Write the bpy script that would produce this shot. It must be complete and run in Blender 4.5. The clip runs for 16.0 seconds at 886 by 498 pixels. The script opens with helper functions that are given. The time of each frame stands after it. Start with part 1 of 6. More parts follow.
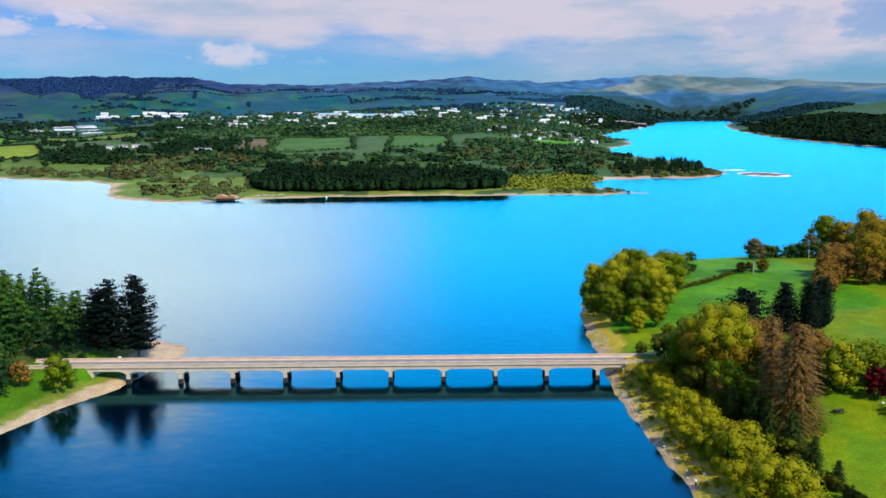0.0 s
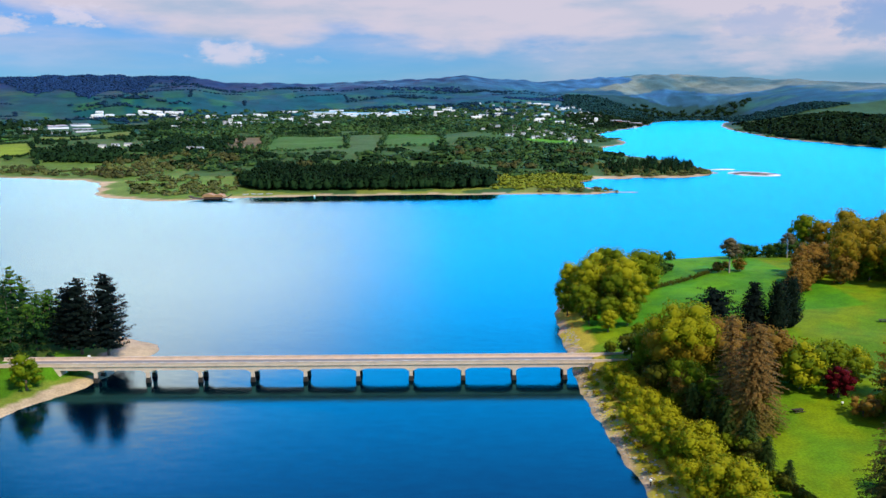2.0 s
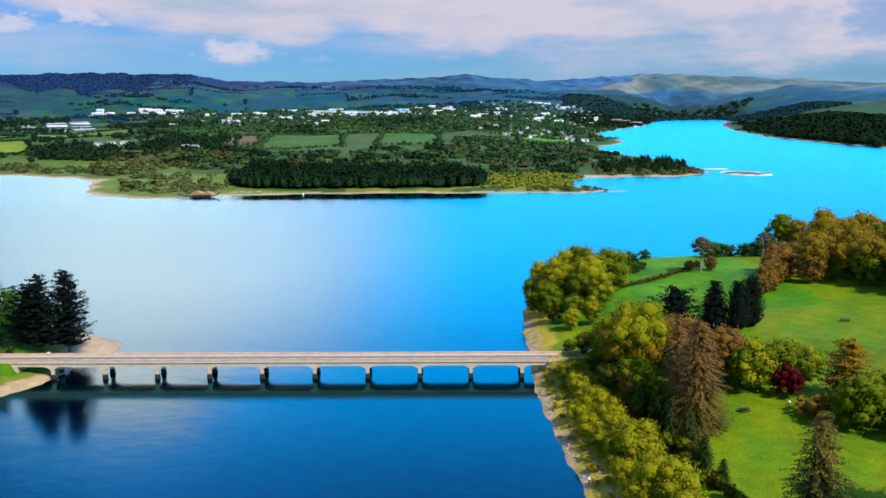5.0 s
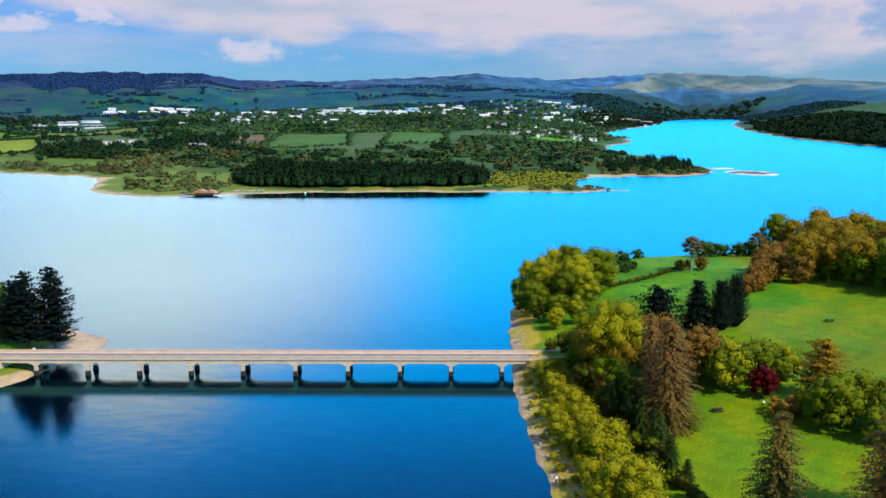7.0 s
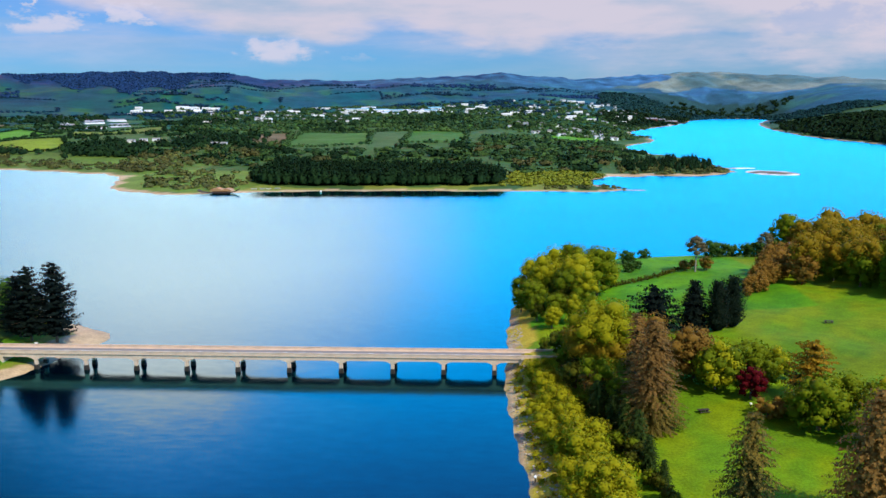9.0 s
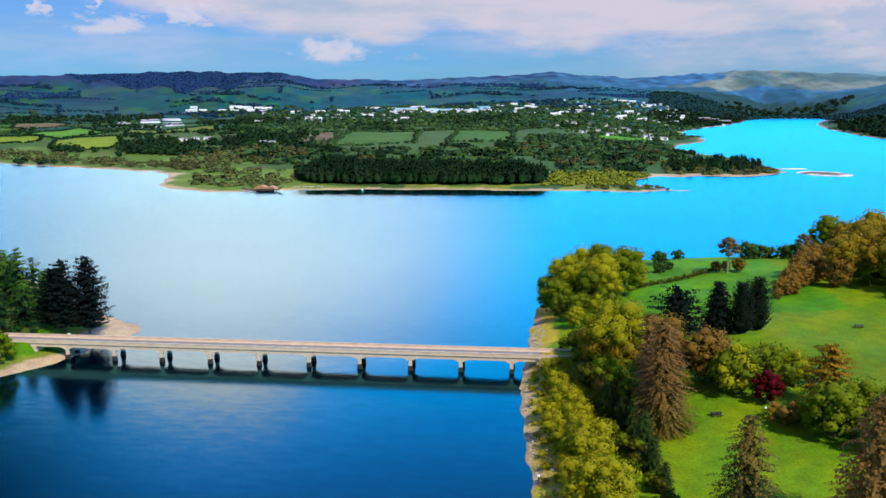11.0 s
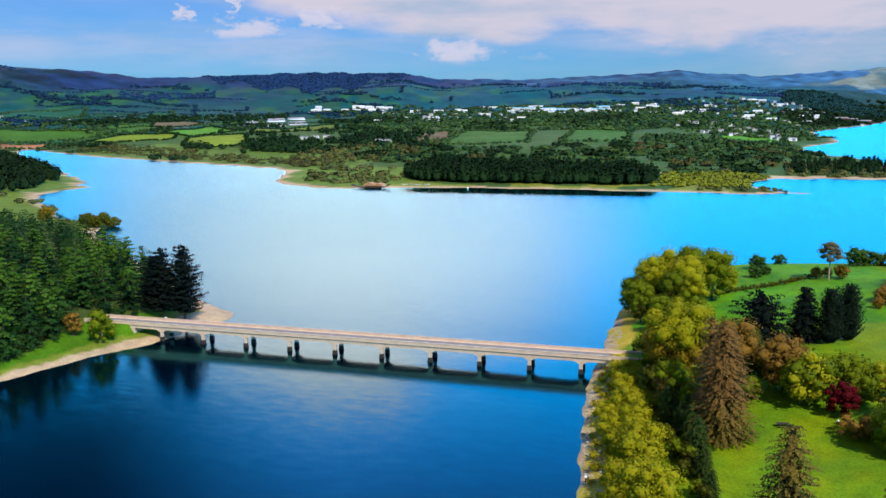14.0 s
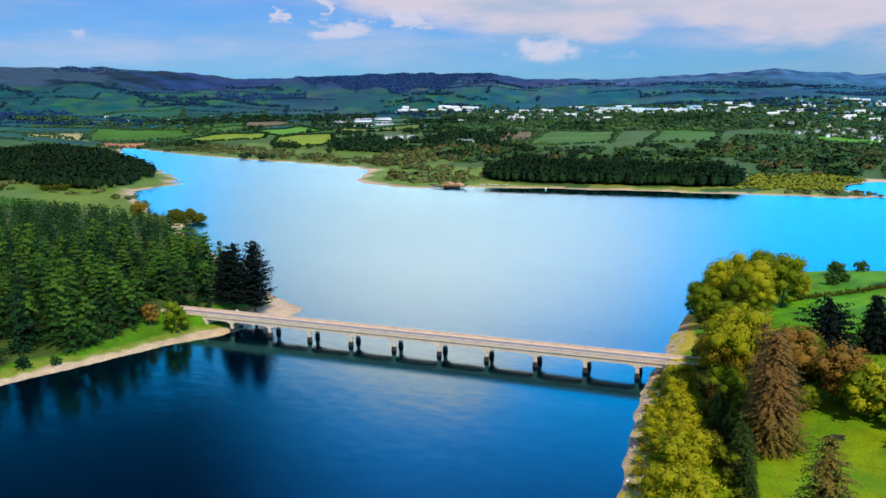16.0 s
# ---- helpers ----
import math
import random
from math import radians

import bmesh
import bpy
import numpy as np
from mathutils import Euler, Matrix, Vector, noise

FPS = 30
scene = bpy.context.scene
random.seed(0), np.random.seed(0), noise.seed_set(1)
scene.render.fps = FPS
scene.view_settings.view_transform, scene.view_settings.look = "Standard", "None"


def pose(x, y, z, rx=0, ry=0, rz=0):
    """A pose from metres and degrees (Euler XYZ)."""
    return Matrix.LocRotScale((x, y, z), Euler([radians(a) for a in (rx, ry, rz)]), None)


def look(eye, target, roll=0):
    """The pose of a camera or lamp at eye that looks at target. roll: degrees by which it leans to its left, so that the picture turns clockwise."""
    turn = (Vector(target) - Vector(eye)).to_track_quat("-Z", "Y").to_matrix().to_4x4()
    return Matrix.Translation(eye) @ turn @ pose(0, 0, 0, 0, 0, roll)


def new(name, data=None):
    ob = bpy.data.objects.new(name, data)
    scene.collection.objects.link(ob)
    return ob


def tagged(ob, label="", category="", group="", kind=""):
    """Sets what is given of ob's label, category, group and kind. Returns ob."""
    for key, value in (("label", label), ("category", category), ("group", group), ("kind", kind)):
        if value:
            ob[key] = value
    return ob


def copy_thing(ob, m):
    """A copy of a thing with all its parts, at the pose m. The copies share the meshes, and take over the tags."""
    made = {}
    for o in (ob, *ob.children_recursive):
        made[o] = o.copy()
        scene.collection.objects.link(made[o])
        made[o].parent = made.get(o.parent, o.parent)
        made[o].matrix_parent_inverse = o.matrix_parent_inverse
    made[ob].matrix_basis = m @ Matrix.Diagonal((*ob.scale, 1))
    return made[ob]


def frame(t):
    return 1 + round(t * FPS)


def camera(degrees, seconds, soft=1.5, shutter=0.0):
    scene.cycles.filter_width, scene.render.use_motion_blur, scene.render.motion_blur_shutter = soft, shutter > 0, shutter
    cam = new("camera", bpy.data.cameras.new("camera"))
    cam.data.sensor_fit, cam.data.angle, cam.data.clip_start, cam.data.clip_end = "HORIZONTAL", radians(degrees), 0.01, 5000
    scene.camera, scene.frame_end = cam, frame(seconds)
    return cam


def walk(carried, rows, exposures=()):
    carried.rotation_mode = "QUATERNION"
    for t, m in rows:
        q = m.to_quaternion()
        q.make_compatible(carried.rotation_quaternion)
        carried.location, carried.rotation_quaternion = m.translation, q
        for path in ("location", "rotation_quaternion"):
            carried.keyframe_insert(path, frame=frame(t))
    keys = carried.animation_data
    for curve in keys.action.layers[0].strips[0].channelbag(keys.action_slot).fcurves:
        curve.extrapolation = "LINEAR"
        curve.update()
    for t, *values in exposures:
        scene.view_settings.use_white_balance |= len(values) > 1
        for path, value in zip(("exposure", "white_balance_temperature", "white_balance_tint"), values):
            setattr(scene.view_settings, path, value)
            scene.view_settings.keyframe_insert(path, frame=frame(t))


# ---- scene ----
cam = camera(57.3, 16.0, soft=1.5)
PATH = [
    (0, (96.043, -262.856, 93.285), (93.978, -164.471, 75.505), -0.89),
    (0.5, (98.613, -262.937, 93.379), (96.362, -164.564, 75.555), -0.87),
    (1, (101.212, -262.907, 93.383), (99.031, -164.539, 75.526), -0.85),
    (1.5, (103.833, -262.799, 93.322), (101.815, -164.432, 75.438), -0.83),
    (2, (106.472, -262.641, 93.217), (104.608, -164.275, 75.310), -0.80),
    (2.5, (109.123, -262.455, 93.084), (107.355, -164.091, 75.158), -0.78),
    (3, (111.784, -262.259, 92.936), (110.030, -163.898, 74.993), -0.76),
    (3.5, (114.452, -262.068, 92.784), (112.628, -163.711, 74.824), -0.73),
    (4, (117.125, -261.889, 92.636), (115.159, -163.538, 74.658), -0.71),
    (6.5, (130.538, -261.304, 92.028), (127.084, -163.011, 73.959), -0.63),
    (7, (133.230, -261.236, 91.928), (129.307, -162.964, 73.841), -0.62),
    (7.5, (135.925, -261.172, 91.829), (131.439, -162.927, 73.724), -0.61),
    (8, (138.625, -261.105, 91.725), (133.453, -162.897, 73.605), -0.61),
    (8.5, (141.330, -261.028, 91.613), (135.319, -162.869, 73.481), -0.61),
    (9, (144.039, -260.933, 91.489), (137.011, -162.843, 73.347), -0.61),
    (11.5, (157.627, -260.000, 90.613), (142.296, -162.858, 72.494), -0.67),
    (12, (160.339, -259.708, 90.394), (142.738, -162.947, 72.295), -0.69),
    (12.5, (163.042, -259.387, 90.172), (143.031, -163.091, 72.098), -0.71),
    (13, (165.730, -259.047, 89.957), (143.214, -163.300, 71.914), -0.74),
    (13.5, (168.396, -258.700, 89.763), (143.330, -163.582, 71.754), -0.76),
    (14, (171.034, -258.364, 89.607), (143.414, -163.949, 71.635), -0.78),
    (14.5, (173.633, -258.060, 89.510), (143.489, -164.413, 71.576), -0.81),
    (15, (176.185, -257.816, 89.497), (143.554, -164.999, 71.600), -0.83),
    (15.5, (178.678, -257.664, 89.597), (143.573, -165.748, 71.735), -0.85),
    (16, (181.097, -257.644, 89.845), (143.462, -166.729, 72.013), -0.87),
]
walk(cam, [(t, look(eye, target, roll)) for t, eye, target, roll in PATH])

# ---- world, sun, exposure ----
EXPOSURE = 0.12
scene.view_settings.exposure = EXPOSURE
SUN_AZ, SUN_EL = 136.0, 47.0          # compass degrees from +y towards +x, and height

world = bpy.data.worlds.new("sky")
scene.world = world
world.use_nodes = True


def build_world():
    nt = world.node_tree
    N, L = nt.nodes, nt.links
    N.clear()
    out = N.new("ShaderNodeOutputWorld")
    sky = N.new("ShaderNodeTexSky")
    sky.sky_type = "NISHITA"
    sky.sun_disc = False
    sky.sun_elevation = radians(SUN_EL)
    sky.sun_rotation = radians(SUN_AZ)
    sky.air_density, sky.dust_density, sky.ozone_density = 1.0, 0.3, 4.0
    bg_sky = N.new("ShaderNodeBackground")
    bg_sky.inputs[1].default_value = 0.10
    tint = N.new("ShaderNodeMix")
    tint.data_type, tint.blend_type = "RGBA", "MULTIPLY"
    tint.inputs[0].default_value = 1.0
    L.new(sky.outputs[0], tint.inputs[6])
    L.new(tint.outputs[2], bg_sky.inputs[0])
    # cloud layer: noise on the sky's directions, flattened towards the horizon
    co = N.new("ShaderNodeTexCoord")
    sep = N.new("ShaderNodeSeparateXYZ")
    L.new(co.outputs["Generated"], sep.inputs[0])

    def math_node(op, a, b=None, c=None):
        n = N.new("ShaderNodeMath")
        n.operation = op
        for i, v in enumerate((a, b, c)):
            if v is None:
                continue
            if isinstance(v, (int, float)):
                n.inputs[i].default_value = v
            else:
                L.new(v, n.inputs[i])
        return n.outputs[0]

    def ramp(val, lo, hi, a=0.0, b=1.0):
        n = N.new("ShaderNodeMapRange")
        n.interpolation_type = "SMOOTHSTEP"
        L.new(val, n.inputs[0])
        n.inputs[1].default_value, n.inputs[2].default_value = lo, hi
        n.inputs[3].default_value, n.inputs[4].default_value = a, b
        return n.outputs[0]

    up = sep.outputs[2]
    zz = math_node("ADD", math_node("MAXIMUM", up, 0.0), 0.10)
    px = math_node("DIVIDE", sep.outputs[0], zz)
    py = math_node("DIVIDE", sep.outputs[1], zz)
    comb = N.new("ShaderNodeCombineXYZ")
    L.new(px, comb.inputs[0])
    L.new(py, comb.inputs[1])

    def noise_tex(scale, detail, rough, off, dist=0.0):
        mp = N.new("ShaderNodeMapping")
        mp.inputs[1].default_value = off
        L.new(comb.outputs[0], mp.inputs[0])
        n = N.new("ShaderNodeTexNoise")
        n.inputs["Scale"].default_value = scale
        n.inputs["Detail"].default_value = detail
        n.inputs["Roughness"].default_value = rough
        n.inputs["Distortion"].default_value = dist
        L.new(mp.outputs[0], n.inputs["Vector"])
        return n.outputs[0]

    air = N.new("ShaderNodeMix")             # pale near the horizon, deep blue above
    air.data_type = "RGBA"
    air.inputs[6].default_value = (0.22, 0.57, 1.05, 1)
    air.inputs[7].default_value = (0.0, 7.6, 11.0, 1)
    L.new(ramp(up, 0.118, 0.17), air.inputs[0])
    zenith = N.new("ShaderNodeMix")
    zenith.data_type = "RGBA"
    zenith.inputs[7].default_value = (3.4, 4.1, 8.2, 1)
    L.new(ramp(up, 0.31, 0.62), zenith.inputs[0])
    L.new(air.outputs[2], zenith.inputs[6])
    crown = N.new("ShaderNodeVectorMath")        # and darker still overhead
    crown.operation = "SCALE"
    L.new(zenith.outputs[2], crown.inputs[0])
    L.new(ramp(up, 0.46, 0.70, 1.0, 0.42), crown.inputs["Scale"])
    dim = N.new("ShaderNodeVectorMath")          # western sky dimmed above the view to darken the water that reflects it
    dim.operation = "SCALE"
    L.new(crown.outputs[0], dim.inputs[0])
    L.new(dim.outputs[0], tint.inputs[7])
    big = noise_tex(0.55, 6, 0.55, (3.1, 0.4, 0), 0.3)
    fine = noise_tex(1.7, 8, 0.6, (1.3, 7.7, 0), 0.2)
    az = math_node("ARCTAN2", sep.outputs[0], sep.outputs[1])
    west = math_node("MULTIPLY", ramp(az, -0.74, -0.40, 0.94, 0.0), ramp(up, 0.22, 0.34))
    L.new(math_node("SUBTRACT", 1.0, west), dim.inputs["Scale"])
    # a broad bright cloud bank in the north-west, above the view, set for its reflection in the lake; its eastern edge
    # leans west as it climbs
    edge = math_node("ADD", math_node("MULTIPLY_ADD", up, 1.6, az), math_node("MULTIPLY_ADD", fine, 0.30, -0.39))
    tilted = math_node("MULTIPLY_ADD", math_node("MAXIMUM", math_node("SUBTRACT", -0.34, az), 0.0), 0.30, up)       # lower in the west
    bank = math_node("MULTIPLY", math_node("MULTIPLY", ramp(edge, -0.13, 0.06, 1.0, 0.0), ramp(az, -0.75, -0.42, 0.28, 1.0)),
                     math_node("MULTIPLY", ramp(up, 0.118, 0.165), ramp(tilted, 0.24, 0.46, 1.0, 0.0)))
    low = ramp(up, 0.14, 0.20, 1.0, 0.0)

    def skyline(wide, tall, scale, rough, off):
        """Noise laid out by compass direction and height above the hills."""
        c = N.new("ShaderNodeCombineXYZ")
        L.new(math_node("MULTIPLY_ADD", az, wide, off), c.inputs[0])
        L.new(math_node("MULTIPLY", up, tall), c.inputs[1])
        n = N.new("ShaderNodeTexNoise")
        n.inputs["Scale"].default_value, n.inputs["Detail"].default_value, n.inputs["Roughness"].default_value = scale, 7, rough
        L.new(c.outputs[0], n.inputs["Vector"])
        return n

    roll = skyline(3.0, 11.0, 1.7, 0.58, 2.0).outputs[0]
    streak = skyline(2.4, 17.0, 1.5, 0.55, 8.0).outputs[0]
    # the underside of the high cloud comes lower towards the east
    rim = math_node("MULTIPLY_ADD", az, 0.055, math_node("SUBTRACT", math_node("SUBTRACT", up, 0.060), ramp(az, -0.60, -0.42, 0.055, 0.0)))
    sheet = ramp(math_node("MULTIPLY_ADD", math_node("SUBTRACT", roll, 0.5), 0.12, rim), -0.022, 0.026, 0.0, 0.96)
    veil = math_node("MULTIPLY", ramp(streak, 0.36, 0.68, 0.16, 0.62), math_node("MAXIMUM", ramp(up, 0.02, 0.09, 0.45, 1.0), ramp(az, 0.02, 0.20, 0.0, 1.25)))

    # small heaps of cumulus under it: compass direction, height, half width, half height in degrees
    wob = skyline(30.0, 60.0, 1.0, 0.62, 0.0)
    tear = N.new("ShaderNodeSeparateColor")
    L.new(wob.outputs["Color"], tear.inputs[0])
    az_w = math_node("MULTIPLY_ADD", math_node("SUBTRACT", tear.outputs[0], 0.5), 0.13, az)
    up_w = math_node("MULTIPLY_ADD", math_node("SUBTRACT", tear.outputs[1], 0.5), 0.05, up)

    def heap_at(a, e, w, h, k=1.0):
        dx = math_node("MULTIPLY", math_node("SUBTRACT", az_w, radians(a)), 1 / radians(w))
        dy = math_node("MULTIPLY", math_node("SUBTRACT", up_w, math.sin(radians(e))), 1 / radians(h))
        flat = ramp(math_node("SUBTRACT", up, math.sin(radians(e - 0.85 * h))), -0.008, 0.008)
        return math_node("MULTIPLY", ramp(math_node("ADD", math_node("MULTIPLY", dx, dx), math_node("MULTIPLY", dy, dy)), 0.0, 1.5, 0.85 * k, 0.0), flat)

    heap = None
    for one in ((-15.2, 3.35, 2.7, 1.05), (-29.0, 4.75, 2.4, 0.7), (-33.1, 5.8, 0.8, 0.6), (-46.0, 4.55, 0.9, 0.5, 0.8), (-24.6, 5.4, 1.5, 0.9), (-9.8, 3.0, 1.7, 0.4, 0.5), (-30.3, 6.3, 0.7, 0.9)):
        m = heap_at(*one)
        heap = m if heap is None else math_node("MAXIMUM", heap, m)

    def rift(a, e, w, h):
        dx = math_node("MULTIPLY", math_node("SUBTRACT", az_w, radians(a)), 1 / radians(w))
        dy = math_node("MULTIPLY", math_node("SUBTRACT", up_w, math.sin(radians(e))), 1 / radians(h))
        return ramp(math_node("ADD", math_node("MULTIPLY", dx, dx), math_node("MULTIPLY", dy, dy)), 0.0, 1.9, 0.62, 0.0)

    rifts = math_node("MAXIMUM", math_node("MULTIPLY", rift(20.3, 4.6, 3.0, 0.8), 0.5), rift(26.6, 4.5, 2.6, 1.3))        # blue gaps in the eastern cloud
    high_sky = math_node("MULTIPLY", math_node("MAXIMUM", sheet, veil), math_node("SUBTRACT", 1.0, rifts))
    lowcover = math_node("MAXIMUM", high_sky, heap)
    south = ramp(sep.outputs[1], -0.25, 0.1, 1.0, 0.0)
    broken = math_node("ADD", math_node("MULTIPLY", big, 0.6), math_node("MULTIPLY_ADD", fine, 0.4, 0.14))
    highcover = math_node("MAXIMUM", ramp(bank, 0.0, 0.45), math_node("MULTIPLY", ramp(broken, 0.47, 0.70), south))    # dim broken cloud added in the unseen south to grey the fill light
    pick = N.new("ShaderNodeMix")
    L.new(low, pick.inputs[0])
    L.new(highcover, pick.inputs[2])
    L.new(lowcover, pick.inputs[3])
    cover = pick.outputs[0]
    billow = skyline(3.0, 13.0, 1.9, 0.55, 9.0)
    shade = math_node("MAXIMUM", ramp(math_node("MULTIPLY_ADD", sheet, 0.16, billow.outputs[0]), 0.38, 0.72), heap)
    colour = N.new("ShaderNodeMix")
    colour.data_type = "RGBA"
    colour.inputs[6].default_value = (0.40, 0.54, 0.74, 1)
    colour.inputs[7].default_value = (0.73, 0.68, 0.80, 1)
    L.new(shade, colour.inputs[0])
    bg_cloud = N.new("ShaderNodeBackground")
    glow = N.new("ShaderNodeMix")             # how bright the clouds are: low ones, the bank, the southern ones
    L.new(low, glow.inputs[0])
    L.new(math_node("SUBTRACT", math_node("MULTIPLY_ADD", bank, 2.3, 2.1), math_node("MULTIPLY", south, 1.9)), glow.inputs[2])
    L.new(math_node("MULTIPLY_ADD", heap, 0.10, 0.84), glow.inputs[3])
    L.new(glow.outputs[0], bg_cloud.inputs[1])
    # the bank is reddened so that its reflection in the water looks white
    bank_tint = N.new("ShaderNodeMix")
    bank_tint.data_type = "RGBA"
    bank_tint.inputs[7].default_value = (2.65, 0.82, 0.80, 1)
    L.new(ramp(bank, 0.0, 0.35), bank_tint.inputs[0])
    L.new(colour.outputs[2], bank_tint.inputs[6])
    L.new(bank_tint.outputs[2], bg_cloud.inputs[0])
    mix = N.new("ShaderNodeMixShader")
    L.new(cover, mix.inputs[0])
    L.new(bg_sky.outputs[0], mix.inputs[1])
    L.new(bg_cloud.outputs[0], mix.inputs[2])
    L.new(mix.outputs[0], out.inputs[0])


build_world()
sun_data = bpy.data.lights.new("sun", "SUN")
sun_data.energy, sun_data.angle, sun_data.color = 4.7, radians(0.6), (1.0, 0.93, 0.76)
sun = new("sun", sun_data)
_a, _e = radians(SUN_AZ), radians(SUN_EL)
sun.matrix_world = look((300 * math.sin(_a) * math.cos(_e), 300 * math.cos(_a) * math.cos(_e), 300 * math.sin(_e)), (0, 0, 0))


# ---- materials ----
def material(name, colour, rough=0.8, metallic=0.0, var=0.25, scale=1.0, bump=0.0, bump_scale=None,
             second=None, random_obj=0.0, random_island=0.0, coords="Object", spec=0.3, translucent=0.0):
    """A surface with a base colour, noise at two scales towards a second colour, and fine relief."""
    m = bpy.data.materials.new(name)
    m.use_nodes = True
    nt = m.node_tree
    N, L = nt.nodes, nt.links
    bsdf = N["Principled BSDF"]
    bsdf.inputs["Roughness"].default_value = rough
    bsdf.inputs["Metallic"].default_value = metallic
    bsdf.inputs["Specular IOR Level"].default_value = spec
    second = second or tuple(c * 0.55 for c in colour)
    co = N.new("ShaderNodeTexCoord")
    n1, n2 = N.new("ShaderNodeTexNoise"), N.new("ShaderNodeTexNoise")
    for n, s, d in ((n1, scale, 5), (n2, scale * 7.3, 4)):
        n.inputs["Scale"].default_value, n.inputs["Detail"].default_value = s, d
        L.new(co.outputs[coords], n.inputs["Vector"])
    add = N.new("ShaderNodeMath")
    add.operation = "ADD"
    L.new(n1.outputs[0], add.inputs[0])
    L.new(n2.outputs[0], add.inputs[1])
    rng = N.new("ShaderNodeMapRange")
    rng.inputs[1].default_value, rng.inputs[2].default_value = 0.75, 1.25
    rng.inputs[3].default_value, rng.inputs[4].default_value = 0.0, min(1.0, var * 2)
    L.new(add.outputs[0], rng.inputs[0])
    fac = rng.outputs[0]

    def plus(a, sock, k):
        mul = N.new("ShaderNodeMath")
        mul.operation = "MULTIPLY_ADD"
        L.new(sock, mul.inputs[0])
        mul.inputs[1].default_value = k
        L.new(a, mul.inputs[2])
        return mul.outputs[0]

    if random_obj:
        oi = N.new("ShaderNodeObjectInfo")
        fac = plus(fac, oi.outputs["Random"], random_obj)
    if random_island:
        ge = N.new("ShaderNodeNewGeometry")
        fac = plus(fac, ge.outputs["Random Per Island"], random_island)
    mix = N.new("ShaderNodeMix")
    mix.data_type = "RGBA"
    mix.inputs[6].default_value = (*colour, 1)
    mix.inputs[7].default_value = (*second, 1)
    mix.clamp_factor = True
    L.new(fac, mix.inputs[0])
    L.new(mix.outputs[2], bsdf.inputs["Base Color"])
    if bump:
        bp = N.new("ShaderNodeBump")
        bp.inputs["Strength"].default_value = bump
        nb = N.new("ShaderNodeTexNoise")
        nb.inputs["Scale"].default_value = bump_scale or scale * 5
        nb.inputs["Detail"].default_value = 6
        L.new(co.outputs[coords], nb.inputs["Vector"])
        L.new(nb.outputs[0], bp.inputs["Height"])
        L.new(bp.outputs[0], bsdf.inputs["Normal"])
    if translucent:
        tr, ms = N.new("ShaderNodeBsdfTranslucent"), N.new("ShaderNodeMixShader")
        ms.inputs[0].default_value = translucent
        L.new(mix.outputs[2], tr.inputs[0])
        L.new(bsdf.outputs[0], ms.inputs[1])
        L.new(tr.outputs[0], ms.inputs[2])
        L.new(ms.outputs[0], N["Material Output"].inputs[0])
    return m


def leaf(name, colour, second, obj=0.35):
    return material(name, colour, 0.75, 0, 0.22, 0.25, second=second, random_obj=obj, random_island=0.22, spec=0.05, translucent=0.38)


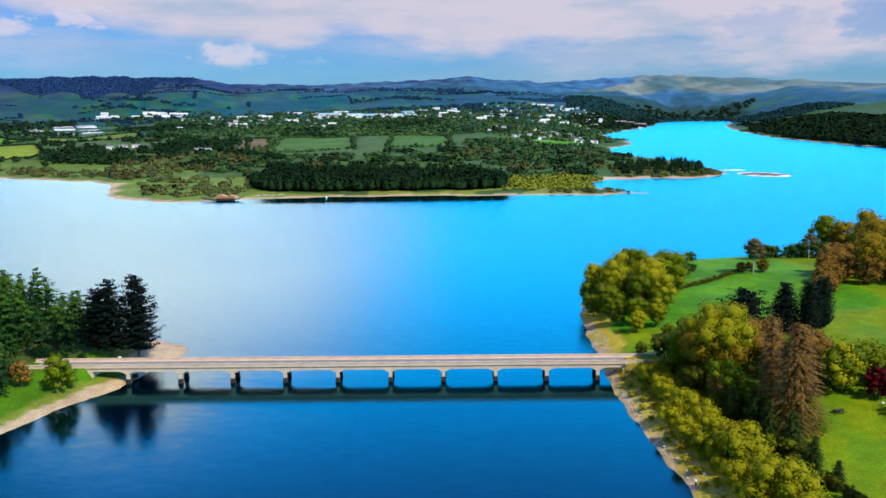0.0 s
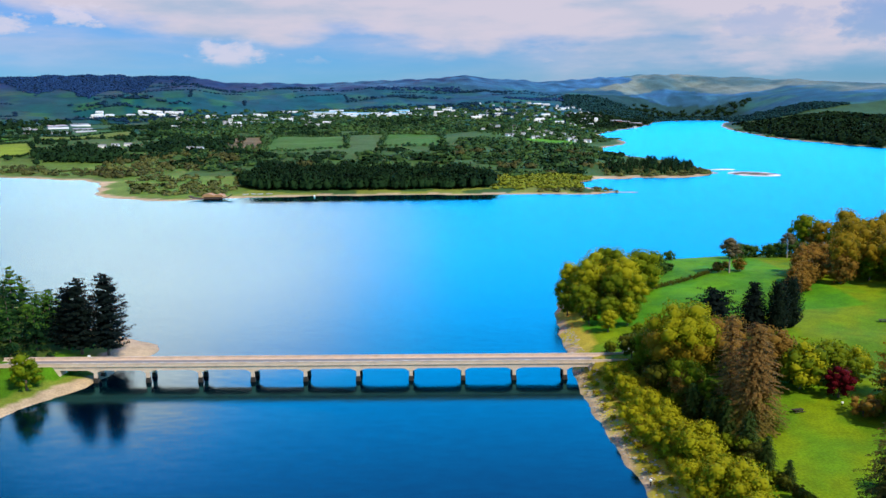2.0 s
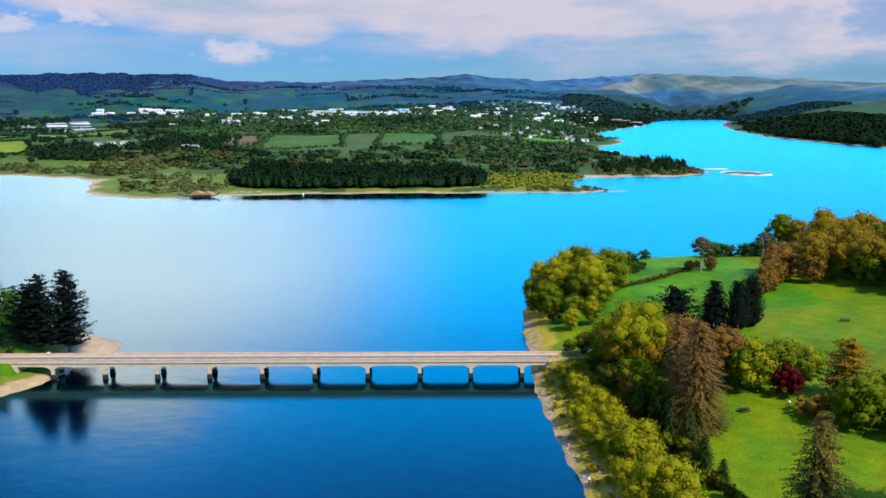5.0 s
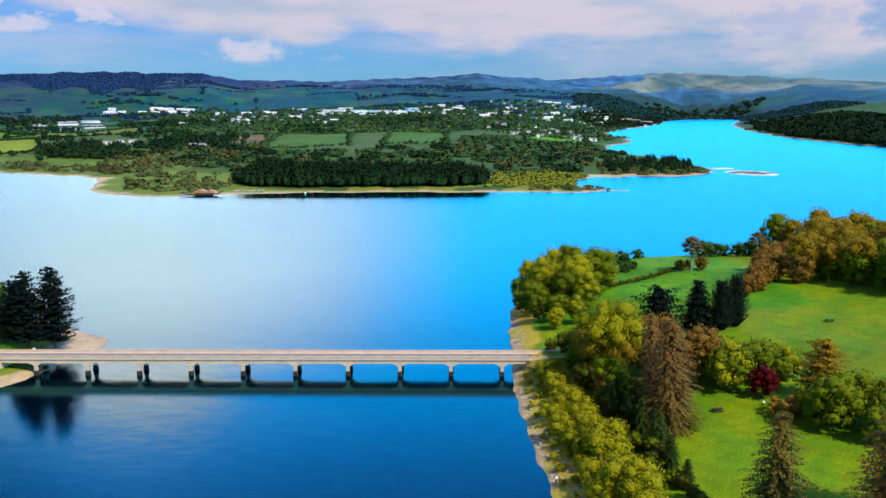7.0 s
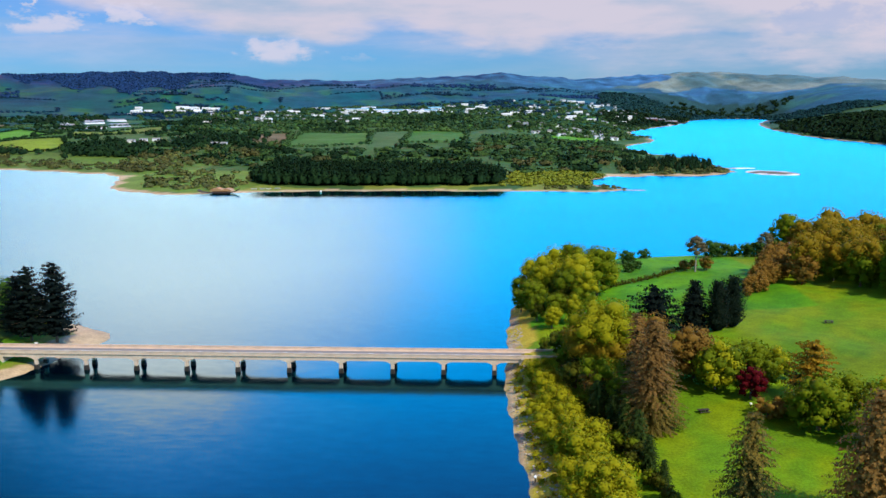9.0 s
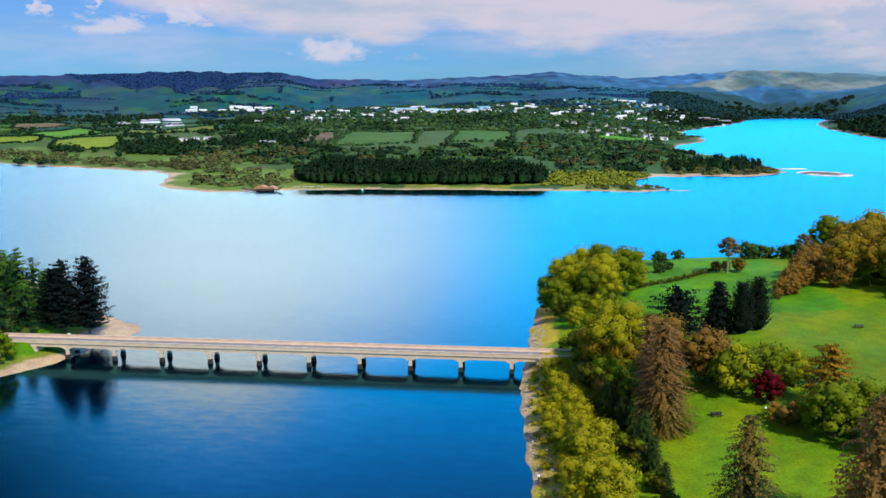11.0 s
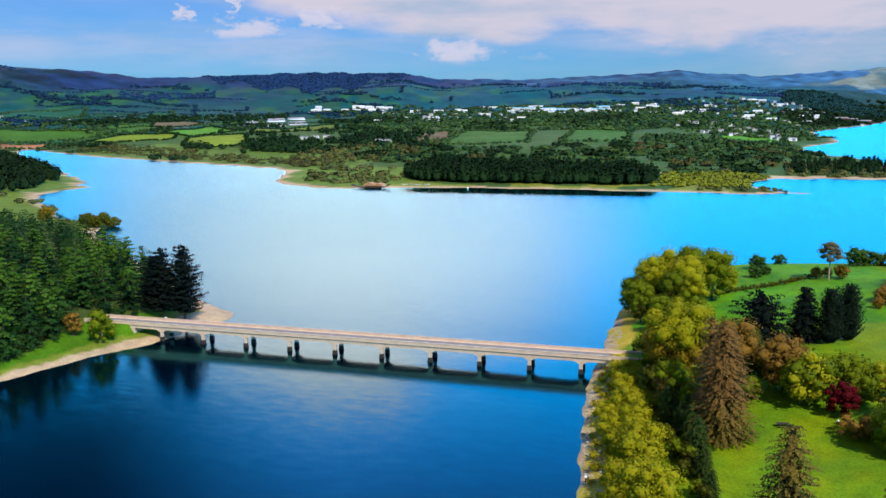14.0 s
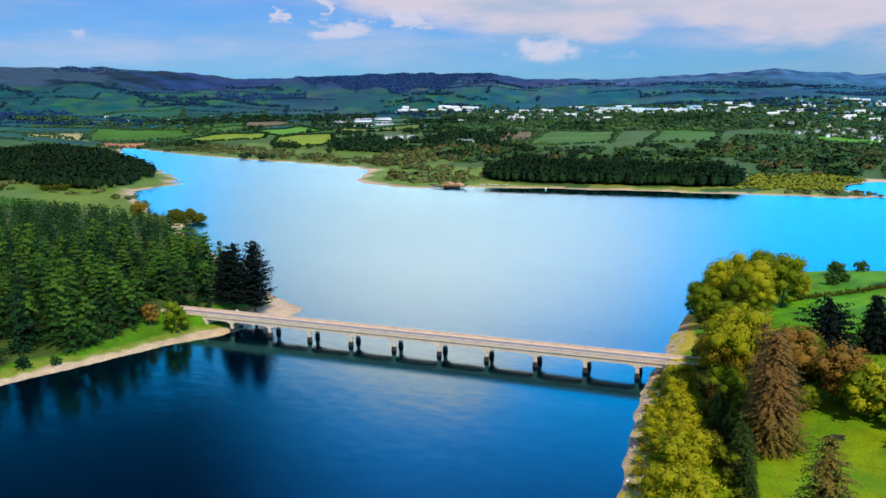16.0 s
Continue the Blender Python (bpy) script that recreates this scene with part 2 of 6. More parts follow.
M = {
    "concrete": material("weathered_concrete", (0.66, 0.50, 0.385), 0.9, 0, 0.35, 0.35, 0.25, 6, second=(0.40, 0.31, 0.25)),
    "pier": material("pier_concrete", (0.64, 0.48, 0.38), 0.9, 0, 0.4, 0.5, 0.25, 6, second=(0.38, 0.29, 0.23)),
    "asphalt": material("road_asphalt", (0.19, 0.175, 0.165), 0.9, 0, 0.3, 0.4, 0.1, 20, second=(0.25, 0.23, 0.21)),
    "paint": material("road_paint", (0.75, 0.75, 0.72), 0.7, 0, 0.2, 2.0),
    "bark": material("bark", (0.16, 0.11, 0.08), 0.95, 0, 0.4, 1.2, 0.5, 8),
    "palebark": material("pale_bark", (0.42, 0.36, 0.30), 0.95, 0, 0.4, 1.2, 0.4, 8),
    "willow": leaf("willow_leaves", (0.40, 0.375, 0.011), (0.215, 0.225, 0.007)),
    "oak": leaf("oak_leaves", (0.20, 0.245, 0.008), (0.085, 0.125, 0.006)),
    "copper": leaf("bronze_young_leaves", (0.32, 0.18, 0.03), (0.18, 0.105, 0.02)),
    "brownspray": leaf("brown_larch_sprays", (0.37, 0.210, 0.055), (0.17, 0.098, 0.034)),
    "larchgreen": leaf("olive_larch_sprays", (0.24, 0.180, 0.036), (0.105, 0.080, 0.022)),
    "spruce": leaf("spruce_needles", (0.085, 0.085, 0.022), (0.03, 0.04, 0.014)),
    "fir": leaf("dark_fir_needles", (0.010, 0.020, 0.014), (0.005, 0.010, 0.010)),
    "pine": leaf("pine_needles", (0.040, 0.112, 0.016), (0.006, 0.028, 0.012), 0.7),
    "youngpine": leaf("young_pine_needles", (0.112, 0.215, 0.018), (0.036, 0.100, 0.014), 0.6),
    "lone": leaf("grey_brown_pine_needles", (0.21, 0.17, 0.09), (0.10, 0.085, 0.045)),
    "sapling": leaf("young_conifer_needles", (0.06, 0.10, 0.02), (0.03, 0.055, 0.012)),
    "cypress": leaf("cypress_foliage", (0.012, 0.026, 0.014), (0.006, 0.012, 0.008)),
    "red": leaf("maroon_leaves", (0.18, 0.008, 0.014), (0.07, 0.005, 0.008)),
    "yellow": leaf("orange_tipped_needles", (0.62, 0.30, 0.012), (0.16, 0.12, 0.015)),
    "farbush": leaf("deep_green_bush_leaves", (0.075, 0.150, 0.022), (0.030, 0.075, 0.016)),
    "scrub": leaf("scrub_leaves", (0.115, 0.125, 0.010), (0.05, 0.06, 0.008)),
    "amber": leaf("amber_leaves", (0.30, 0.20, 0.012), (0.20, 0.15, 0.010)),
    "farwood": material("far_conifer_wood", (0.016, 0.042, 0.013), 0.9, 0, 0.3, 0.02, second=(0.005, 0.015, 0.007), random_island=0.5, spec=0.03),
    "darkwood": material("dark_lakeside_wood", (0.013, 0.032, 0.010), 0.9, 0, 0.3, 0.02, second=(0.004, 0.011, 0.005), random_island=0.5, spec=0.03),
    # the farthest woods and hedges hold distance haze as blue in their colour
    "hillwood": material("hazed_hill_wood", (0.017, 0.048, 0.125), 0.9, 0, 0.3, 0.02, second=(0.010, 0.029, 0.082), random_island=0.4, spec=0.02),
    "valleywood": material("hazed_valley_wood", (0.018, 0.060, 0.058), 0.9, 0, 0.3, 0.02, second=(0.006, 0.024, 0.030), random_island=0.5, spec=0.02),
    "hillhedge": material("hazed_hill_hedge", (0.012, 0.040, 0.072), 0.9, 0, 0.3, 0.02, second=(0.006, 0.020, 0.045), random_island=0.5, spec=0.02),
    "farleaf": material("far_hedge_leaves", (0.064, 0.122, 0.026), 0.9, 0, 0.3, 0.01, second=(0.010, 0.036, 0.014), random_island=0.7, spec=0.1),
    "farbrown": material("far_bare_thicket", (0.098, 0.092, 0.030), 0.9, 0, 0.3, 0.01, second=(0.032, 0.042, 0.014), random_island=0.6, spec=0.05),
    "farscrub": material("far_shore_scrub", (0.135, 0.145, 0.036), 0.9, 0, 0.3, 0.01, second=(0.045, 0.060, 0.020), random_island=0.6, spec=0.1),
    "limescrub": material("yellow_green_willow_scrub", (0.215, 0.24, 0.020), 0.9, 0, 0.3, 0.01, second=(0.11, 0.14, 0.014), random_island=0.5, spec=0.1),
    "white": material("white_render", (0.88, 0.88, 0.88), 0.8, 0, 0.15, 0.2),
    "greenhouse": material("dusty_greenhouse_glass", (0.42, 0.40, 0.42), 0.45, 0, 0.25, 0.08),
    "slate": material("slate_roof", (0.30, 0.30, 0.32), 0.8, 0, 0.3, 0.3, random_obj=0.4),
    "metal_roof": material("pale_metal_roof", (0.72, 0.74, 0.76), 0.55, 0.0, 0.15, 0.05),
    "blue_roof": material("blue_metal_roof", (0.16, 0.42, 0.55), 0.55, 0.0, 0.15, 0.05),
    "brick": material("red_brick", (0.25, 0.07, 0.07), 0.9, 0, 0.3, 0.3),
    "glass": material("window_glass", (0.03, 0.04, 0.05), 0.1, 0, 0.1, 1.0, spec=0.6),
    "timber": material("dark_timber", (0.05, 0.035, 0.025), 0.85, 0, 0.4, 2.0, 0.3),
    "rust": material("rusty_deck", (0.46, 0.25, 0.12), 0.85, 0, 0.4, 0.6),
    # wet concrete on the footings; on undersides and crossheads it is painted shade
    "wet_shaded": material("wet_shaded_concrete", (0.035, 0.028, 0.024), 0.8, 0, 0.4, 0.7, 0.25, 6),
    "rock": material("shore_rock", (0.50, 0.43, 0.33), 0.9, 0, 0.4, 0.6, 0.4, 4, random_obj=0.3, random_island=0.4),
}


def water_material():
    m = bpy.data.materials.new("lake_water")
    m.use_nodes = True
    N, L = m.node_tree.nodes, m.node_tree.links
    N.remove(N["Principled BSDF"])
    deep, shine, edge, both = N.new("ShaderNodeBsdfDiffuse"), N.new("ShaderNodeBsdfGlossy"), N.new("ShaderNodeFresnel"), N.new("ShaderNodeMixShader")
    deep.inputs["Color"].default_value = (0.0, 0.0012, 0.005, 1)
    shine.inputs["Color"].default_value = (0.25, 0.97, 1.0, 1)      # blue-green water returns little red
    edge.inputs["IOR"].default_value = 1.34
    L.new(edge.outputs[0], both.inputs[0])
    L.new(deep.outputs[0], both.inputs[1])
    L.new(shine.outputs[0], both.inputs[2])
    L.new(both.outputs[0], N["Material Output"].inputs[0])
    co = N.new("ShaderNodeTexCoord")
    mp = N.new("ShaderNodeMapping")
    mp.inputs["Rotation"].default_value = (0, 0, radians(20))
    mp.inputs["Scale"].default_value = (0.55, 1.0, 1.0)
    L.new(co.outputs["Object"], mp.inputs[0])
    n1, n2 = N.new("ShaderNodeTexNoise"), N.new("ShaderNodeTexNoise")
    for n, s, d in ((n1, 4.5, 3), (n2, 0.012, 3)):
        n.inputs["Scale"].default_value, n.inputs["Detail"].default_value = s, d
        L.new(mp.outputs[0], n.inputs["Vector"])
    rg = N.new("ShaderNodeMapRange")         # ruffled patches and calm lanes
    rg.inputs[1].default_value, rg.inputs[2].default_value = 0.35, 0.65
    rg.inputs[3].default_value, rg.inputs[4].default_value = 0.75, 1.1
    L.new(n2.outputs[0], rg.inputs[0])
    sep = N.new("ShaderNodeSeparateXYZ")     # the open lake is rougher than the sheltered narrows
    L.new(co.outputs["Object"], sep.inputs[0])
    wind = N.new("ShaderNodeMapRange")
    wind.inputs[1].default_value, wind.inputs[2].default_value = 20.0, 700.0
    wind.inputs[3].default_value, wind.inputs[4].default_value = 0.10, 0.95
    L.new(sep.outputs[1], wind.inputs[0])
    calm_south = N.new("ShaderNodeMapRange")         # the causeway shelters the water south of the bridge
    calm_south.interpolation_type = "SMOOTHSTEP"
    for i, v in enumerate((-4.0, 34.0, 0.35, 1.0)):
        calm_south.inputs[i + 1].default_value = v
    L.new(sep.outputs[1], calm_south.inputs[0])
    chop = N.new("ShaderNodeMath")
    chop.operation = "MULTIPLY"
    gloss = N.new("ShaderNodeMapRange")              # fine ripples blur the mirror, more on the open side
    gloss.interpolation_type = "SMOOTHSTEP"
    for i, v in enumerate((-2.0, 40.0, 0.125, 0.235)):
        gloss.inputs[i + 1].default_value = v
    L.new(sep.outputs[1], gloss.inputs[0])
    gust = N.new("ShaderNodeMath")
    gust.operation = "MULTIPLY"
    L.new(wind.outputs[0], gust.inputs[0])
    L.new(calm_south.outputs[0], gust.inputs[1])
    L.new(gust.outputs[0], chop.inputs[0])
    L.new(rg.outputs[0], chop.inputs[1])

    def between(sock, lo, hi, a, b):
        n = N.new("ShaderNodeMapRange")
        n.interpolation_type = "SMOOTHSTEP"
        L.new(sock, n.inputs[0])
        for i, v in enumerate((lo, hi, a, b)):
            n.inputs[i + 1].default_value = v
        return n.outputs[0]

    lee = between(sep.outputs[1], 492.0, 525.0, 0.0, 0.95)          # calm water in the lee of the plantation
    for sock in (between(sep.outputs[0], -120.0, -80.0, 0.0, 1.0), between(sep.outputs[0], 135.0, 165.0, 1.0, 0.0), between(sep.outputs[1], 560.0, 600.0, 1.0, 0.0)):
        n = N.new("ShaderNodeMath")
        n.operation = "MULTIPLY"
        L.new(lee, n.inputs[0])
        L.new(sock, n.inputs[1])
        lee = n.outputs[0]
    smooth = N.new("ShaderNodeMath")
    smooth.operation = "MULTIPLY_ADD"
    L.new(lee, smooth.inputs[0])
    smooth.inputs[1].default_value = -0.17
    L.new(gloss.outputs[0], smooth.inputs[2])
    L.new(smooth.outputs[0], shine.inputs["Roughness"])
    calm = N.new("ShaderNodeMath")
    calm.operation = "MULTIPLY_ADD"
    L.new(lee, calm.inputs[0])
    L.new(chop.outputs[0], calm.inputs[1])
    neg = N.new("ShaderNodeMath")
    neg.operation = "SUBTRACT"
    L.new(chop.outputs[0], neg.inputs[0])
    calm.operation = "MULTIPLY"
    L.new(calm.outputs[0], neg.inputs[1])
    chop = neg

    def vec(op, first, second=None):
        v = N.new("ShaderNodeVectorMath")
        v.operation = op
        L.new(first, v.inputs[0])
        if isinstance(second, tuple):
            v.inputs[1].default_value = second
        return v

    tilt = vec("MULTIPLY", vec("SUBTRACT", n1.outputs["Color"], (0.5, 0.5, 0.5)).outputs[0], (1.0, 1.0, 0.0))   # wave slopes
    steep = vec("SCALE", tilt.outputs[0])
    L.new(chop.outputs[0], steep.inputs["Scale"])
    long_map = N.new("ShaderNodeMapping")            # longer ripples that run across the wind
    long_map.inputs["Rotation"].default_value = (0, 0, radians(-14))
    long_map.inputs["Scale"].default_value = (0.30, 1.0, 1.0)
    L.new(co.outputs["Object"], long_map.inputs[0])
    n3 = N.new("ShaderNodeTexNoise")
    n3.inputs["Scale"].default_value, n3.inputs["Detail"].default_value, n3.inputs["Roughness"].default_value = 0.55, 4, 0.6
    L.new(long_map.outputs[0], n3.inputs["Vector"])
    swell = vec("MULTIPLY", vec("SUBTRACT", n3.outputs["Color"], (0.5, 0.5, 0.5)).outputs[0], (0.024, 0.044, 0.0))
    slopes = vec("ADD", steep.outputs[0])
    L.new(swell.outputs[0], slopes.inputs[1])
    facet = vec("NORMALIZE", vec("ADD", slopes.outputs[0], (0.0, 0.0, 1.0)).outputs[0])
    for n in (shine, edge):
        L.new(facet.outputs[0], n.inputs["Normal"])
    return m


def ground_material():
    """Land cover from the 'cover' colours, broken up by noise at three scales."""
    m = bpy.data.materials.new("land_cover")
    m.use_nodes = True
    N, L = m.node_tree.nodes, m.node_tree.links
    b = N["Principled BSDF"]
    b.inputs["Roughness"].default_value = 0.95
    b.inputs["Specular IOR Level"].default_value = 0.1
    at = N.new("ShaderNodeAttribute")
    at.attribute_name = "cover"
    co = N.new("ShaderNodeTexCoord")
    prev = at.outputs["Color"]
    for s, lo, hi in ((0.02, 0.80, 1.20), (0.22, 0.82, 1.18), (1.6, 0.78, 1.22)):
        n = N.new("ShaderNodeTexNoise")
        n.inputs["Scale"].default_value, n.inputs["Detail"].default_value = s, 5
        L.new(co.outputs["Object"], n.inputs["Vector"])
        r = N.new("ShaderNodeMapRange")
        r.inputs[1].default_value, r.inputs[2].default_value = 0.3, 0.7
        r.inputs[3].default_value, r.inputs[4].default_value = lo, hi
        L.new(n.outputs[0], r.inputs[0])
        v = N.new("ShaderNodeVectorMath")
        v.operation = "SCALE"
        L.new(prev, v.inputs[0])
        L.new(r.outputs[0], v.inputs["Scale"])
        prev = v.outputs[0]
    L.new(prev, b.inputs["Base Color"])
    bp = N.new("ShaderNodeBump")
    bp.inputs["Strength"].default_value, bp.inputs["Distance"].default_value = 0.5, 0.3
    L.new(n.outputs[0], bp.inputs["Height"])
    L.new(bp.outputs[0], b.inputs["Normal"])
    return m


M["water"], M["ground"] = water_material(), ground_material()


# ---- mesh helpers ----
def link_mesh(name, verts, faces, mat, smooth=False):
    me = bpy.data.meshes.new(name)
    me.from_pydata(np.asarray(verts).tolist(), [], [list(map(int, f)) for f in faces])
    for mt in (mat if isinstance(mat, (list, tuple)) else [mat]):
        me.materials.append(mt)
    if smooth:
        me.polygons.foreach_set("use_smooth", [True] * len(me.polygons))
    me.update()
    return me


def part(name, bm, mat, parent=None, label="", smooth=False):
    """Links a bmesh (or mesh data) as one mesh object under a thing or a part."""
    if isinstance(bm, bmesh.types.BMesh):
        me = bpy.data.meshes.new(name)
        bm.normal_update()
        bm.to_mesh(me)
        bm.free()
        me.materials.append(mat)
        if smooth:
            me.polygons.foreach_set("use_smooth", [True] * len(me.polygons))
    else:
        me = bm
    ob = new(name, me)
    ob.parent = parent
    return tagged(ob, label)


def box(bm, x0, x1, y0, y1, z0, z1, bevel=0.0):
    r = bmesh.ops.create_cube(bm, size=1.0)
    bmesh.ops.transform(bm, verts=r["verts"], matrix=Matrix.Translation(((x0 + x1) / 2, (y0 + y1) / 2, (z0 + z1) / 2))
                        @ Matrix.Diagonal((x1 - x0, y1 - y0, z1 - z0, 1)))
    if bevel:
        es = list({e for v in r["verts"] for e in v.link_edges})
        bmesh.ops.bevel(bm, geom=es, offset=bevel, segments=1, affect="EDGES")
    return bm


def prism(bm, outline, y0, y1):
    """A closed outline in x and z, swept from y0 to y1."""
    a = [bm.verts.new((x, y0, z)) for x, z in outline]
    b = [bm.verts.new((x, y1, z)) for x, z in outline]
    n = len(a)
    bm.faces.new(a)
    bm.faces.new(b[::-1])
    for i in range(n):
        bm.faces.new((a[i], b[i], b[(i + 1) % n], a[(i + 1) % n]))
    bmesh.ops.recalc_face_normals(bm, faces=bm.faces)
    return bm


def tube(path, radii, sides=7):
    """Vertices and faces of a tapered tube along a path."""
    path = np.asarray(path, float)
    V, F = [], []
    for i, (p, r) in enumerate(zip(path, radii)):
        d = path[min(i + 1, len(path) - 1)] - path[max(i - 1, 0)]
        d = d / (np.linalg.norm(d) + 1e-9)
        a = np.cross(d, (0.3, 1.0, 0.2))
        a /= np.linalg.norm(a)
        b = np.cross(d, a)
        for k in range(sides):
            w = 2 * math.pi * k / sides
            V.append(p + r * (a * math.cos(w) + b * math.sin(w)))
        if i:
            o = (i - 1) * sides
            for k in range(sides):
                F.append((o + k, o + (k + 1) % sides, o + sides + (k + 1) % sides, o + sides + k))
    V.append(path[-1])
    o = (len(path) - 1) * sides
    for k in range(sides):
        F.append((o + k, o + (k + 1) % sides, len(V) - 1))
    return V, F


def merge(bits):
    V, F, o = [], [], 0
    for v, f in bits:
        V.extend(v)
        F.extend([tuple(i + o for i in q) for q in f])
        o += len(v)
    return V, F


# ---- the lay of the land ----
WEST_SHORE = [(-190, -700), (-120, -300), (-80, -150), (-55, -85), (-45, -61), (-38, -43), (-30, -20), (-19, -6), (-17, 4), (-15, 18),
              (-11, 28), (-9, 37), (-13, 45), (-25, 52), (-42, 62), (-75, 90), (-120, 128), (-170, 170), (-212, 203), (-236, 232), (-240, 258),
              (-262, 275), (-300, 272), (-330, 300), (-383, 352), (-430, 385), (-470, 440), (-462, 492), (-500, 545), (-576, 612), (-736, 740), (-900, 870), (-1110, 1080)]
NORTH_SHORE = [(-1160, 1160), (-1080, 1110), (-830, 956), (-570, 846), (-463, 805), (-345, 750), (-315, 690), (-290, 610), (-258, 566), (-205, 532), (-160, 530),
               (-136, 542), (-75, 558), (30, 558), (139, 553), (201, 546), (285, 552), (292, 562), (250, 590), (238, 640), (246, 676), (300, 712), (375, 704), (425, 735), (440, 800),
               (428, 900), (425, 1010), (380, 1130), (372, 1310), (470, 1450), (486, 1650), (470, 1850), (520, 2070), (760, 2560), (960, 3250), (1270, 3200)]
EAST_SHORE = [(1010, 2600), (890, 2090), (850, 1800), (832, 1560), (865, 1220), (1000, 900), (1050, 500), (800, 300), (520, 250), (380, 225), (300, 214), (235, 203),
              (196, 192), (172, 168), (156, 122), (149, 85), (147, 52), (147, 30), (146, 8), (146, -17), (147, -38), (149, -57), (151, -75), (154, -110), (160, -300), (190, -700)]


def rounded(points, times=2):
    p = np.array(points, float)
    for _ in range(times):
        q = np.roll(p, -1, 0)
        p = np.stack([0.75 * p + 0.25 * q, 0.25 * p + 0.75 * q], 1).reshape(-1, 2)
    return p


LAKE = rounded(WEST_SHORE + NORTH_SHORE + EAST_SHORE)
VIEW = np.array((130.0, -260.0))     # the middle of the flight, from which the hills are laid out


def waves(x, y, size, seed):
    """Smooth rolling noise of about -1 to 1."""
    r = np.random.RandomState(seed)
    s = 0.0
    for k in range(6):
        a, ph = r.uniform(0, 2 * np.pi), r.uniform(0, 2 * np.pi)
        f = 2 * np.pi / (size * r.uniform(0.5, 1.3))
        s = s + np.sin((x * np.cos(a) + y * np.sin(a)) * f + ph + 1.3 * np.sin((y * np.cos(a) - x * np.sin(a)) * f * 0.6 + ph * 2))
    return s / 3.2


def shore_distance(x, y):
    """Metres from the water's edge: over 0 on land, under 0 in the lake."""
    best = np.full(x.shape, 1e18)
    inside = np.zeros(x.shape, bool)
    for (ax, ay), (bx, by) in zip(LAKE, np.roll(LAKE, -1, 0)):
        dx, dy = bx - ax, by - ay
        t = np.clip(((x - ax) * dx + (y - ay) * dy) / (dx * dx + dy * dy), 0, 1)
        best = np.minimum(best, (x - ax - t * dx) ** 2 + (y - ay - t * dy) ** 2)
        if ay != by:
            inside ^= ((ay > y) != (by > y)) & (x < dx * (y - ay) / dy + ax)
    d = np.sqrt(best) * np.where(inside, -1, 1)
    far = np.clip((y - 200) / 300, 0, 1)
    d = d + waves(x, y, 23, 5) * 0.6 + waves(x, y, 6, 66) * 0.25 + waves(x, y, 70, 6) * 6 * far
    bar = 1 - np.hypot((x - 472) / 31, (y - 744 + 0.25 * (x - 472)) / 34)      # a low gravel bar off the far point
    shoal = 1 - np.hypot((x - 456) / 20, (y - 812) / 9)                          # and a shoal that all but joins it
    return np.maximum(np.maximum(d, bar * 9), shoal * 2.5)


def ease(v, lo, hi):
    t = np.clip((v - lo) / (hi - lo), 0, 1)
    return t * t * (3 - 2 * t)


CREST_AZ = [-180, -75, -60, -50, -44, -40, -35, -29, -24, -18, -16, -11, -6.4, 0, 5.5, 9.2, 13.3, 18.3, 27, 40, 75, 180]
CREST_EL = [1.5, 2.0, 2.4, 2.46, 2.3, 2.1, 1.66, 1.68, 1.86, 1.72, 1.40, 1.23, 1.4, 1.62, 1.2, 1.45, 1.8, 1.45, 0.65, 0.45, 0.8, 1.5]


